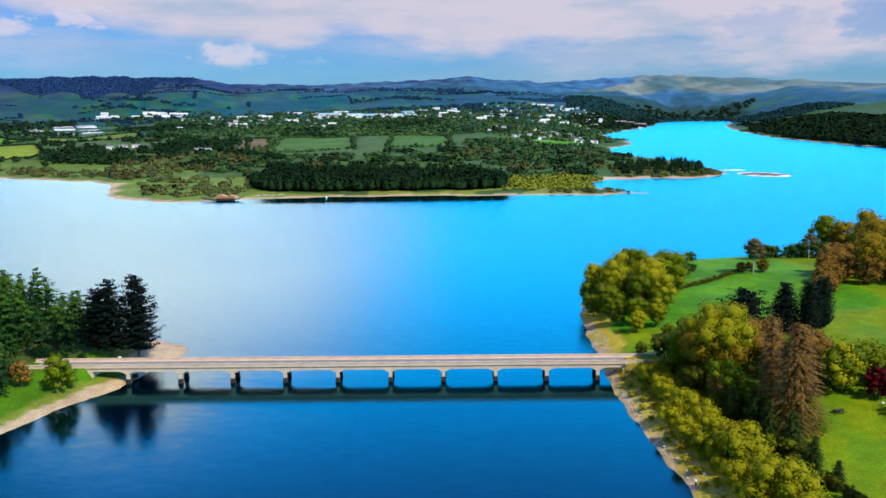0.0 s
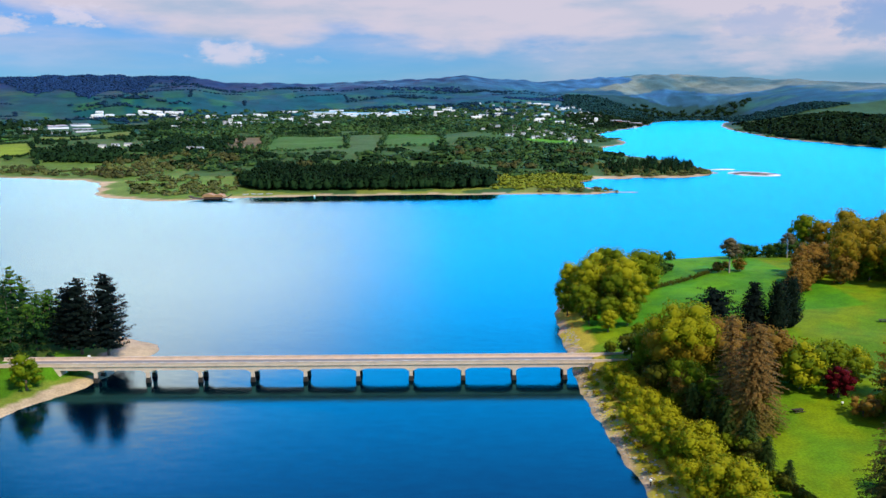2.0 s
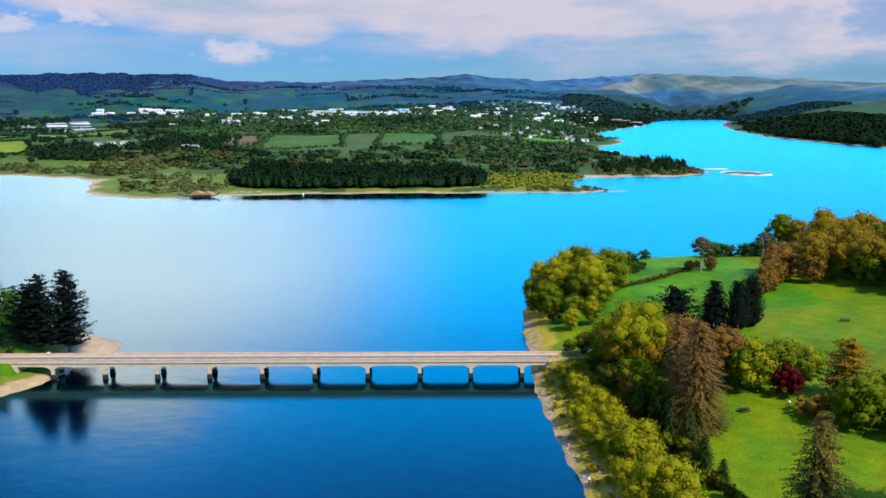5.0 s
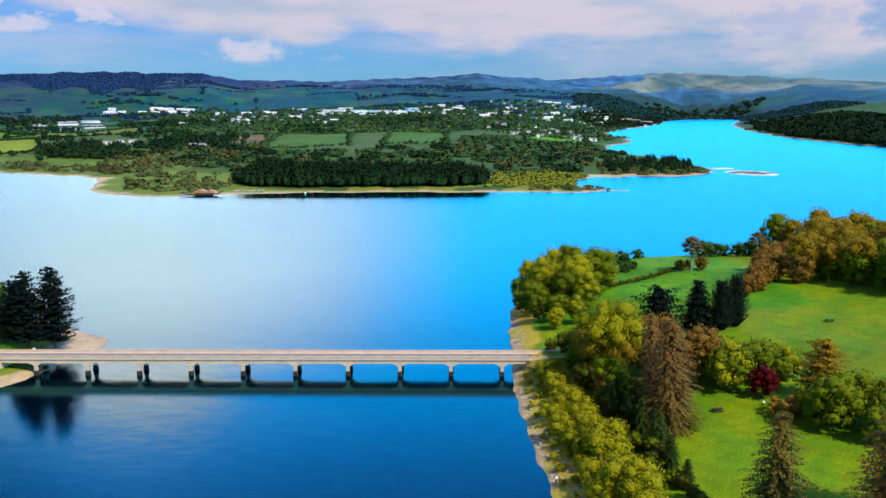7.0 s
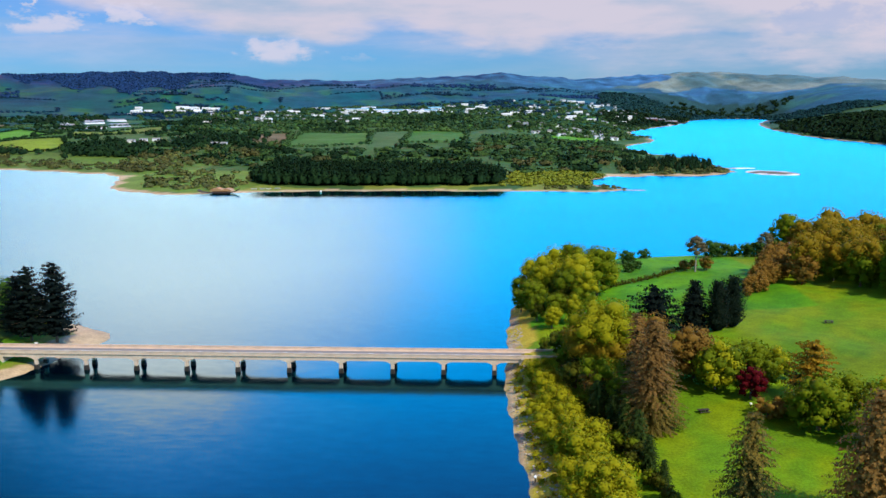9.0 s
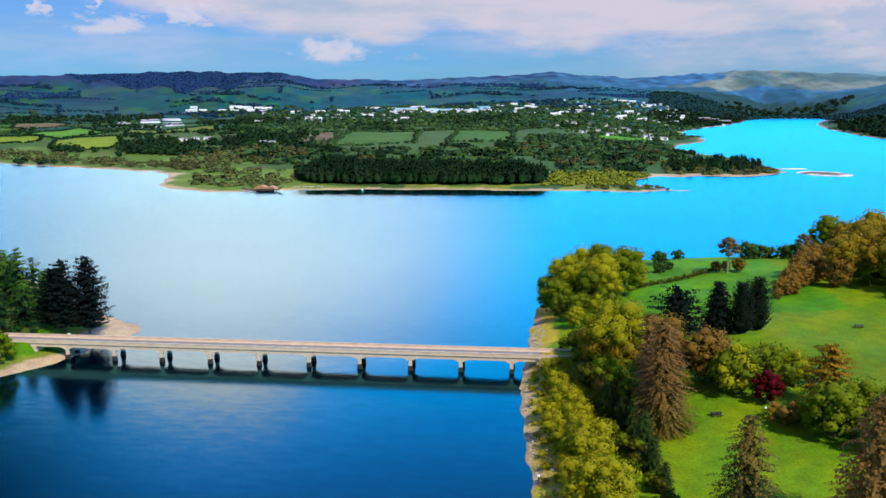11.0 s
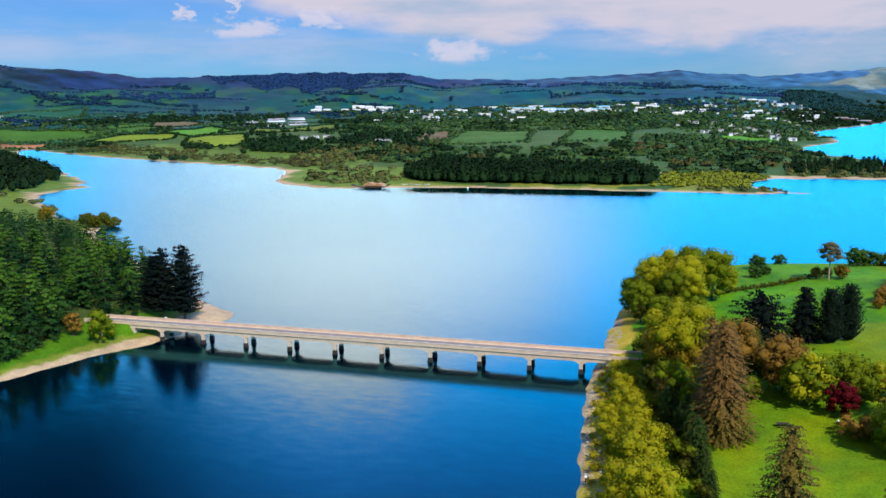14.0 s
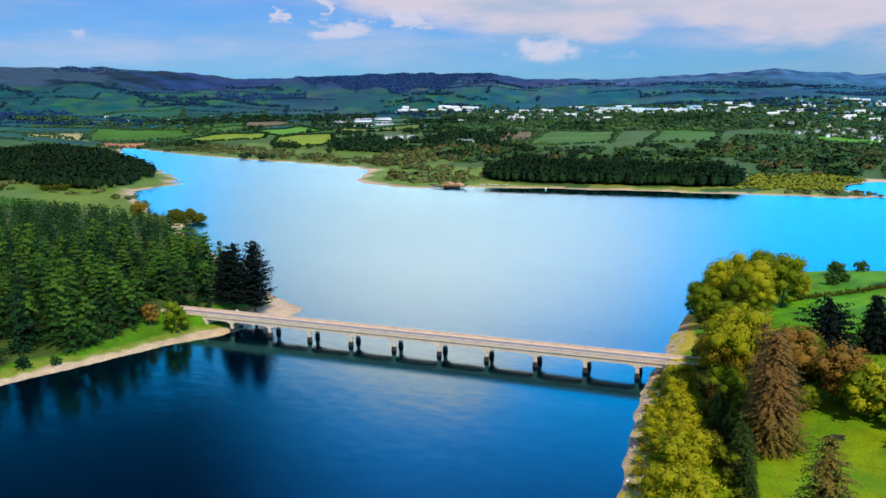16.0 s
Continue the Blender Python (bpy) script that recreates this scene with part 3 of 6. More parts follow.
def land(x, y):
    """Ground height, and the distance from the shore."""
    x, y = np.asarray(x, float), np.asarray(y, float)
    d = shore_distance(x, y)
    dp = np.maximum(d, 0)
    r = np.hypot(x - VIEW[0], y - VIEW[1])
    az = np.degrees(np.arctan2(x - VIEW[0], y - VIEW[1]))
    east = 7 * (1 - np.exp(-dp / 14)) + 0.075 * np.clip(dp - 20, 0, 260)
    west = 3.2 * (1 - np.exp(-dp / 14)) + 0.03 * np.minimum(dp, 300)
    north = 1.6 * (1 - np.exp(-dp / 14)) + np.interp(r, [600, 1000, 1500, 2200, 3000, 3700], [0, 5, 18, 38, 60, 72]) * ease(dp, 10, 320) * (1 - 0.8 * ease(x, 820, 1050) * (1 - ease(r, 3100, 3800)))
    kn = ease(y, 300, 520)
    ke = ease(x, 40, 60)
    z = (1 - kn) * (ke * east + (1 - ke) * west) + kn * north
    crest = 92 + 4200 * np.tan(np.radians(np.interp(az, CREST_AZ, CREST_EL)))
    rise = ease(r, 2500, 4250) ** 1.6 * (1 - 0.6 * ease(r, 4300, 5200))
    z = z + rise * np.maximum(crest - 72, 0) * ease(dp, 0, 900)
    z = z + waves(x, y, 900, 8) * 15 * ease(r, 2100, 3000) * (1 - ease(r, 3900, 4300)) * ease(dp, 0, 300)
    z = z + waves(x, y, 170, 12) * 5.0 * ease(r, 3600, 4200)
    z = z + waves(x, y, 260, 9) * 3.0 * ease(dp, 60, 300) * ease(r, 500, 900)
    z = z + 26 * np.exp(-((x + 690) / 130) ** 2 - ((y - 520) / 90) ** 2) * ease(dp, 0, 60)
    z = z + waves(x, y, 45, 10) * 0.5 * ease(dp, 12, 40)
    z = np.where(d > 0, z + 0.03, np.maximum(0.35 * d, -7))
    # road embankments at both ends of the bridge
    road = np.where(x < 60, np.interp(x, [-120, -40], [7.0, 5.85]), np.interp(x, [150, 200], [5.85, 9.0]))
    off = np.abs(y - 3.75 - np.where(x < -45, (x + 45) * -0.35, 0))
    bank = road - 0.62 * np.maximum(off - 4.6, 0)
    z = np.where((d > 0.5) & ((x < -31) | (x > 151)) & (x > -130) & (x < 172), np.maximum(z, bank), z)
    return z, d


def ground_z(x, y):
    return float(land(np.array([x]), np.array([y]))[0][0])


def polar(azimuth, distance):
    """Plan position by compass direction and distance from the middle of the flight."""
    a = radians(azimuth)
    return VIEW[0] + distance * math.sin(a), VIEW[1] + distance * math.cos(a)


def in_polygon(x, y, poly):
    inside = np.zeros(np.shape(x), bool)
    for (ax, ay), (bx, by) in zip(poly, poly[1:] + poly[:1]):
        if ay != by:
            inside ^= ((ay > y) != (by > y)) & (x < (bx - ax) * (y - ay) / (by - ay) + ax)
    return inside


# outline of the pine wood on the west bank
WOOD = [(-60, -70), (-50, -44), (-52, -24), (-56, -7), (-56, 4), (-46, 16), (-42, 26), (-42, 44), (-52, 58), (-78, 80), (-122, 116), (-172, 154), (-208, 182), (-222, 215), (-290, 232),
        (-330, 245), (-420, 262), (-440, 240), (-420, 100), (-330, -40), (-220, -120), (-100, -140)]

# hedged fields: centre, half length, half width, turn, kind
FIELDS = [(-170, 1240, 72, 165, 8, "green"),
          (-305, 1280, 45, 105, 14, "plough"), (22, 1310, 58, 150, 3, "green"), (-1240, 1300, 120, 70, 35, "green"), (-1090, 1430, 80, 95, 35, "green"),
          (-1330, 1610, 60, 90, 30, "tan"), (300, 1400, 60, 60, 0, "bright"), (180, 1640, 120, 60, 5, "green"),
          (-480, 1640, 110, 60, 12, "green"), (-1500, 1900, 160, 110, 35, "teal"), (-1780, 1900, 120, 130, 35, "teal"), (420, 2250, 90, 90, 0, "bright"),
          (-1180, 1175, 55, 40, 35, "soil"), (-1110, 1200, 30, 26, 30, "soil"), (-1365, 1150, 60, 40, 40, "pale")]
# odd-shaped fields near the western shore: corners, kind, whether hedged
CORNER_FIELDS = [([(-1103, 1266), (-985, 1205), (-828, 1199), (-880, 1290), (-1021, 1316)], "lime", True),
                 ([(-938, 1317), (-808, 1226), (-735, 1327), (-926, 1502)], "bright", True),
                 ([(-745, 1103), (-607, 1050), (-600, 1100), (-708, 1278), (-800, 1205)], "lime", True),
                 ([(-1060, 1444), (-977, 1527), (-1060, 1671), (-1120, 1671), (-1130, 1560)], "plough", True),
                 ([(-704, 1301), (-564, 1430), (-630, 1580), (-749, 1386)], "dry", True),
                 ([(-350, 745), (-262, 570), (-180, 540), (-125, 555), (-110, 640), (-150, 740), (-290, 800)], "meadow", False),
                 ([(-480, 880), (-405, 890), (-420, 935), (-500, 940)], "meadow", False), ([(-330, 1000), (-220, 985), (-230, 1040), (-330, 1055)], "meadow", False)]
# teal and dull already hold some of the blue of distance
FIELD_COLOURS = {"dry": (0.105, 0.150, 0.018), "meadow": (0.105, 0.175, 0.022), "bright": (0.075, 0.22, 0.012), "lime": (0.15, 0.215, 0.012), "green": (0.045, 0.120, 0.014), "tan": (0.15, 0.12, 0.05),
                 "plough": (0.13, 0.105, 0.05), "dull": (0.018, 0.070, 0.036), "rough": (0.046, 0.096, 0.020), "teal": (0.012, 0.082, 0.038), "soil": (0.34, 0.15, 0.07), "pale": (0.30, 0.27, 0.11)}


def cover_colours(x, y, z, d):
    """Base colour of the ground by what grows on it, with distance haze mixed in."""
    r = np.hypot(x - VIEW[0], y - VIEW[1])
    az = np.degrees(np.arctan2(x - VIEW[0], y - VIEW[1]))
    col = np.zeros((len(x), 3))
    col[:] = (0.085, 0.165, 0.010)
    east = (x > 100) & (y < 260)
    west = (x <= 100) & (y < 300)
    turf = ease(waves(x, y, 38, 61) + 0.5 * waves(x, y, 13, 62), -0.7, 0.7)[:, None]
    col[east] = (turf * np.array((0.145, 0.208, 0.001)) + (1 - turf) * np.array((0.096, 0.196, 0.003)))[east]
    pasture = east & (y > 42) & (x < 264)
    col[pasture] = (turf * np.array((0.085, 0.235, 0.002)) + (1 - turf) * np.array((0.056, 0.195, 0.004)))[pasture]
    col[west] = (0.06, 0.16, 0.004)
    farland = ~(east | west)
    col[farland] = FIELD_COLOURS["rough"]
    # a patchwork of fields over the far slopes
    kinds = ["teal", "green", "dull", "dull", "teal", "dull", "dull", "green", "teal", "rough"]
    a = radians(24)
    u = (x * math.cos(a) + y * math.sin(a)) / 190 + 0.35 * np.sin(y / 330)
    v = (y * math.cos(a) - x * math.sin(a)) / 150 + 0.35 * np.sin(x / 270)
    h = np.mod(np.floor(u) * 7 + np.floor(v) * 13 + np.floor(u * v * 0.13) * 5, 10).astype(int)
    table = np.array([FIELD_COLOURS[k] for k in kinds])
    patch = farland & (r > 1900)
    col[patch] = table[h[patch]]
    haze = (farland * ease(r + 500 * ease(-az, 10, 28), 2100, 3000))[:, None]          # haze put into the colour: bluer with distance
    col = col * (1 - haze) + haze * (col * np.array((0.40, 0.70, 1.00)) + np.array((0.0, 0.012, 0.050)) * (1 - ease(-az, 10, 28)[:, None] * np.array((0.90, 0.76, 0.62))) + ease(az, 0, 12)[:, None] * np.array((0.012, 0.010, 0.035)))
    meadow = farland & (r < 1000) & (d < 140) & (waves(x, y, 90, 30) > -0.25)
    col[meadow] = (0.17, 0.20, 0.03)
    col[farland & (x < -250) & (r < 1700) & (d < 170)] = (0.090, 0.150, 0.024)
    col[farland & (x > 780) & (y > 900) & (y < 2900)] = (0.035, 0.075, 0.025)
    for cx, cy, hx, hy, turn, kind in FIELDS:
        t = radians(turn)
        px, py = (x - cx) * math.cos(t) + (y - cy) * math.sin(t), (y - cy) * math.cos(t) - (x - cx) * math.sin(t)
        col[(np.abs(px) < hx) & (np.abs(py) < hy) & farland] = FIELD_COLOURS[kind]
    for corners, kind, _ in CORNER_FIELDS:
        col[in_polygon(x, y, corners) & farland] = FIELD_COLOURS[kind]
    floor = west & in_polygon(x, y, WOOD)           # darker forest floor below the pines
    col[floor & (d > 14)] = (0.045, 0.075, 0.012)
    bay = (x < -240) & (y > 215) & (y < 420) & (d < 90) & ~in_polygon(x, y, WOOD)
    col[bay] = (0.10, 0.155, 0.014)
    # moor and forest on the hills, with blue haze in their colours
    wood = waves(x, y, 1100, 21) + 0.5 * waves(x, y, 300, 22) + 0.35 * waves(x, y, 110, 33) + np.interp(az, [-60, -45, -33, -15, 0, 10, 30], [-0.9, -0.6, 0.9, 0.7, 0.1, -0.7, -0.8])
    kw = ease(wood, -0.35, 0.55)[:, None]
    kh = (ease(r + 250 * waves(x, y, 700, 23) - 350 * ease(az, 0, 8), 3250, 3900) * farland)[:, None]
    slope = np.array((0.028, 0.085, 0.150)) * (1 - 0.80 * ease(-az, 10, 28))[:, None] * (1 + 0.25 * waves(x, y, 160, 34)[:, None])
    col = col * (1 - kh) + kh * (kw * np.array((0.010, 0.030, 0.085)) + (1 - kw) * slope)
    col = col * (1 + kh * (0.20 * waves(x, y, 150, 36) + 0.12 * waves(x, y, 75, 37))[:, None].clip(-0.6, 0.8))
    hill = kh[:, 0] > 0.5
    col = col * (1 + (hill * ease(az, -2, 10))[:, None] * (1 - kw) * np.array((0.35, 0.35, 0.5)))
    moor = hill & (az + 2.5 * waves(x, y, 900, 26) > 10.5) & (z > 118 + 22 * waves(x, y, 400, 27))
    bents = ease(waves(x, y, 420, 38) + 0.5 * waves(x, y, 140, 39), -0.5, 0.7)[:, None]          # pale dry grass among the heather, haze blue mixed into both
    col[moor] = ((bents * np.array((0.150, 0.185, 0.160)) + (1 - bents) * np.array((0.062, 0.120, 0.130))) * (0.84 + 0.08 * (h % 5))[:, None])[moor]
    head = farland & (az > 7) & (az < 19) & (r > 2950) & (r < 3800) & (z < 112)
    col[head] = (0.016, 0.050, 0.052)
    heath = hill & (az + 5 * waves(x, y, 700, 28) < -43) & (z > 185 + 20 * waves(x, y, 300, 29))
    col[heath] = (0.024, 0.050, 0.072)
    sand_w = np.where(east, np.where(y > 6, 1.2, 1.9), np.where(west, 5.0, 9.0)) + 2.0 * waves(x, y, 30, 24) + np.where((np.hypot(x + 14, y - 38) < 22), 9, 0)
    sand_w = sand_w + np.where((x > 270) & (x < 450) & (y > 690) & (y < 790), 13, 0)
    col[d < sand_w] = np.array((0.43, 0.31, 0.18))
    spit = ((np.hypot(x - 474, y - 742) < 55) & (x > 436)) | ((np.hypot(x - 456, y - 812) < 24) & (x > 441))
    col[(d > -0.5) & spit] = (0.70, 0.66, 0.60)
    col[(d > 3.0) & spit] = (0.10, 0.075, 0.05)
    edge = (d >= sand_w) & (d < sand_w + np.where(east, 9, 5)) & ~farland
    col[edge] = (0.36, 0.29, 0.03)
    col[edge & west] = (0.15, 0.19, 0.02)
    col[d < -0.5] = (0.20, 0.16, 0.10)
    return col


def steps(*runs):
    out = []
    for a, b, s in runs:
        out.extend(np.arange(a, b, s))
    return np.array(out + [runs[-1][1]])


def build_ground():
    xs = steps((-5200, -3300, 60), (-3300, -1200, 26), (-1200, -420, 12.5), (-420, -70, 5.5), (-70, 310, 2.2), (310, 1300, 13), (1300, 5200, 60))
    ys = steps((-5200, -700, 250), (-700, -130, 20), (-130, 225, 2.2), (225, 1300, 7), (1300, 2600, 13), (2600, 4400, 18), (4400, 5000, 60))
    X, Y = np.meshgrid(xs, ys)
    x, y = X.ravel(), Y.ravel()
    z, d = land(x, y)
    nx, ny = len(xs), len(ys)
    idx = np.arange(nx * ny).reshape(ny, nx)
    F = np.stack([idx[:-1, :-1], idx[:-1, 1:], idx[1:, 1:], idx[1:, :-1]], -1).reshape(-1, 4)
    me = bpy.data.meshes.new("ground")
    me.vertices.add(nx * ny)
    me.vertices.foreach_set("co", np.stack([x, y, z], 1).astype(np.float32).ravel())
    me.loops.add(F.size)
    me.loops.foreach_set("vertex_index", F.astype(np.int32).ravel())
    me.polygons.add(len(F))
    me.polygons.foreach_set("loop_start", np.arange(0, F.size, 4, dtype=np.int32))
    me.polygons.foreach_set("use_smooth", np.ones(len(F), bool))
    me.update(calc_edges=True)
    at = me.attributes.new("cover", "FLOAT_COLOR", "POINT")
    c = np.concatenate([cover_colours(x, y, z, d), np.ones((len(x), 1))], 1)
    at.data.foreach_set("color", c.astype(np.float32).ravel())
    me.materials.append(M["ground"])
    return tagged(new("ground", me), "green pasture, sandy lake shores and distant hills", "ground", kind="structure")


build_ground()


def build_water():
    bm = bmesh.new()
    bmesh.ops.create_grid(bm, x_segments=8, y_segments=12, size=1)
    bmesh.ops.transform(bm, verts=bm.verts, matrix=Matrix.Translation((50, 1300, 0)) @ Matrix.Diagonal((1500, 2250, 1, 1)))
    return tagged(part("water", bm, M["water"]), "deep blue rippled reservoir water reflecting the sky", "water", kind="structure")


build_water()


# ---- the bridge ----
DECK_Z, DECK_W, SPAN, X_WEST, X_EAST = 5.95, 7.5, 18.0, -53.0, 167.5


def dark_below(ob):
    """Puts shade into the colour of the undersides: dark concrete on downward faces."""
    ob.data.materials.append(M["wet_shaded"])
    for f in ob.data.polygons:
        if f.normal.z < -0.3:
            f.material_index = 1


def build_bridge():
    bridge = tagged(new("road_bridge"), "long low concrete road bridge on paired columns across the lake", "bridge")
    # edge beams with curved haunches over each pier
    stations = [-18.0, 0.0, 18.0, 36.0, 54.0, 72.0, 90.0, 107.7, 125.0, 142.2]

    def beam_outline():
        pts = [(X_WEST, DECK_Z - 0.25), (X_WEST, DECK_Z - 1.35)]
        for cx in stations:
            for t in (-1.0, -0.75, -0.5, -0.25):
                pts.append((cx - 0.75 + 2.6 * t, DECK_Z - 1.55 - 0.9 * (1 + t) ** 2.2))
            pts += [(cx - 0.75, DECK_Z - 2.45), (cx + 0.75, DECK_Z - 2.45)]
            for t in (0.25, 0.5, 0.75, 1.0):
                pts.append((cx + 0.75 + 2.6 * t, DECK_Z - 1.55 - 0.9 * (1 - t) ** 2.2))
        pts += [(stations[-1] + 8, DECK_Z - 1.5), (X_EAST, DECK_Z - 1.35), (X_EAST, DECK_Z - 0.25)]
        return pts
    out = beam_outline()
    for y0 in (0.35, DECK_W / 2 - 0.35, DECK_W - 1.05):
        dark_below(part("beam", prism(bmesh.new(), out, y0, y0 + 0.7), M["concrete"], bridge))
    slab = bmesh.new()
    box(slab, X_WEST, X_EAST, 0.0, DECK_W, DECK_Z - 0.30, DECK_Z, 0.05)
    dark_below(part("deck", slab, M["concrete"], bridge))
    road = bmesh.new()
    box(road, X_WEST, X_EAST, 1.35, DECK_W - 1.35, DECK_Z + 0.004, DECK_Z + 0.05)
    part("carriageway", road, M["asphalt"], bridge, "grey asphalt carriageway")
    for y0, y1 in ((0.34, 1.35), (DECK_W - 1.35, DECK_W - 0.34)):
        kerb = bmesh.new()
        box(kerb, X_WEST, X_EAST, y0, y1, DECK_Z + 0.004, DECK_Z + 0.18, 0.03)
        part("footway", kerb, M["concrete"], bridge)
    dash = bmesh.new()
    box(dash, -1.0, 1.0, -0.06, 0.06, 0.0, 0.006)
    me = bpy.data.meshes.new("lane_mark")
    dash.to_mesh(me)
    dash.free()
    me.materials.append(M["paint"])
    for k in range(int((X_EAST - X_WEST) / 6)):
        ob = new("lane_mark", me)
        ob.parent = bridge
        ob.location = (X_WEST + 3 + 6 * k, DECK_W / 2, DECK_Z + 0.052)
    # parapets: a panel and a coping for each half span
    panel, cope, post = bmesh.new(), bmesh.new(), bmesh.new()
    box(panel, 0.16, SPAN / 2 - 0.16, 0.03, 0.27, 0.0, 0.92, 0.02)
    box(cope, 0.0, SPAN / 2 - 0.03, -0.05, 0.35, 0.924, 1.10, 0.03)
    box(post, -0.16, 0.16, -0.03, 0.33, 0.0, 0.92, 0.02)
    shared = []
    for nm, b in (("parapet_panel", panel), ("coping", cope), ("parapet_post", post)):
        me = bpy.data.meshes.new(nm)
        b.to_mesh(me)
        b.free()
        me.materials.append(M["concrete"])
        shared.append((nm, me))
    n = int((X_EAST - X_WEST) / (SPAN / 2))
    for y0 in (0.02, DECK_W - 0.34):
        for k in range(n):
            wall = None
            for nm, me in shared:
                ob = new(nm, me)
                if nm == "coping":             # the coping lies on its panel
                    ob.parent = wall
                    continue
                wall = wall or ob
                ob.parent = bridge
                ob.location = (X_WEST + 0.2 + SPAN / 2 * k, y0, DECK_Z + 0.004)
    # piers
    col = bmesh.new()
    box(col, -0.60, 0.60, -0.50, 0.50, -3.0, DECK_Z - 2.44, 0.08)
    col_me = bpy.data.meshes.new("column")
    col.to_mesh(col_me)
    col.free()
    col_me.materials.append(M["pier"])
    cross = bmesh.new()
    box(cross, -0.55, 0.55, 0.45, DECK_W - 0.45, DECK_Z - 2.3, DECK_Z - 1.3, 0.05)
    cross_me = bpy.data.meshes.new("crosshead")
    cross.to_mesh(cross_me)
    cross.free()
    # the shade under the deck is put into the crosshead's colour
    cross_me.materials.append(M["wet_shaded"])
    for cx in stations:
        for y0 in (0.86, DECK_W - 0.86):
            ob = new("column", col_me)
            ob.parent, ob.location = bridge, (cx, y0, 0)
        ob = new("crosshead", cross_me)
        ob.parent, ob.location = bridge, (cx, 0, 0)
    foot = bmesh.new()
    box(foot, -0.68, 0.68, -0.57, 0.57, -3.0, 1.7, 0.10)
    for v in foot.verts:                       # splayed towards the bed
        k = 1.0 + 0.16 * (1.7 - v.co.z)
        v.co.x *= k
        v.co.y *= k
    foot_me = bpy.data.meshes.new("footing")
    foot.to_mesh(foot_me)
    foot.free()
    foot_me.materials.append(M["wet_shaded"])
    for cx in stations:
        for y0 in (0.86, DECK_W - 0.86):
            ob = tagged(new("footing", foot_me), "dark soaked pier footing")
            ob.parent, ob.location = bridge, (cx, y0, 0)
    for x0, x1 in ((X_WEST, -30), (150.5, X_EAST)):
        ab = bmesh.new()
        box(ab, x0, x1, 0.3, DECK_W - 0.3, 0.2, DECK_Z - 1.36, 0.05)
        part("abutment", ab, M["pier"], bridge)
    return bridge


build_bridge()


# ---- trees ----
def soft_normals(me, normals):
    """Shades leaf cards by the bough that they sit on."""
    me.polygons.foreach_set("use_smooth", [True] * len(me.polygons))
    me.normals_split_custom_set_from_vertices([tuple(v) for v in normals])
    return me


def cards(centres, normals, sizes, rng, lift=0.35):
    """Small leaf sprays: one bent four-sided card for each centre, facing roughly along its normal."""
    c, n = np.asarray(centres, float), np.asarray(normals, float)
    k = len(c)
    n = n / (np.linalg.norm(n, axis=1)[:, None] + 1e-9)
    n = n + rng.normal(0, lift, (k, 3))
    n /= np.linalg.norm(n, axis=1)[:, None] + 1e-9
    t = np.cross(n, rng.normal(0, 1, (k, 3)))
    t /= np.linalg.norm(t, axis=1)[:, None] + 1e-9
    b = np.cross(n, t)
    s = np.asarray(sizes)[:, None] * 0.5
    asp = rng.uniform(0.55, 1.0, (k, 1))
    V = np.stack([c + t * s, c + b * s * asp + n * s * 0.25, c - t * s, c - b * s * asp + n * s * 0.25], 1).reshape(-1, 3)
    F = np.arange(4 * k).reshape(-1, 4)
    return V, F


def ico():
    bm = bmesh.new()
    bmesh.ops.create_icosphere(bm, subdivisions=1, radius=1.0)
    V = np.array([v.co[:] for v in bm.verts])
    F = np.array([[v.index for v in f.verts] for f in bm.faces])
    bm.free()
    return V, F


ICO_V, ICO_F = ico()


def crown_mesh(name, lobes, per_area, size, mat, rng):
    """Foliage over a set of lobes (x, y, z, radius, flatness): dense uneven boughs with leaf sprays on their skin."""
    C, Nn, S = [], [], []
    BV, BN, BF = [], [], []
    L = np.array([l[:4] for l in lobes])
    heart = L[:, :3].mean(0)
    heart[2] = L[:, 2].min()
    for x, y, z, r, flat in lobes:
        k = max(14, int(per_area * 1.45 * 4 * math.pi * r * r * 0.8))
        d = rng.normal(0, 1, (k, 3))
        d /= np.linalg.norm(d, axis=1)[:, None]
        d = d[(d[:, 2] > -0.8)]
        depth = 0.97 + rng.normal(0, 0.10, (len(d), 1)) + (rng.uniform(0, 1, (len(d), 1)) > 0.85) * 0.16
        p = d * r * depth
        p[:, 2] *= flat
        p += (x, y, z)
        keep = np.ones(len(p), bool)
        for lx, ly, lz, lr in L:          # nothing deep inside a neighbour
            q = np.linalg.norm(p - (lx, ly, lz), axis=1)
            keep &= ~(q < lr * 0.75)
        C.append(p[keep]), Nn.append(d[keep]), S.append(rng.uniform(0.55, 1.35, keep.sum()) * size)
        b = ICO_V * (1 + rng.normal(0, 0.10, (len(ICO_V), 1))) * r * 0.72
        b[:, 2] *= flat
        BF.append(ICO_F + sum(len(v) for v in BV))
        BV.append(b + (x, y, z)), BN.append(ICO_V)
    Nn = np.concatenate(Nn)
    V, F = cards(np.concatenate(C), Nn, np.concatenate(S), rng, 0.4)
    whole = np.concatenate(C) - heart
    whole /= np.linalg.norm(whole, axis=1)[:, None]
    soft = 0.75 * Nn + 0.45 * whole + rng.normal(0, 0.16, Nn.shape)
    soft /= np.linalg.norm(soft, axis=1)[:, None]
    BV, BN, BF = np.concatenate(BV), np.concatenate(BN), np.concatenate(BF)
    faces = F.tolist() + (BF + len(V)).tolist()
    return soft_normals(link_mesh(name, np.concatenate([V, BV]), faces, mat), np.concatenate([np.repeat(soft, 4, 0), BN]))


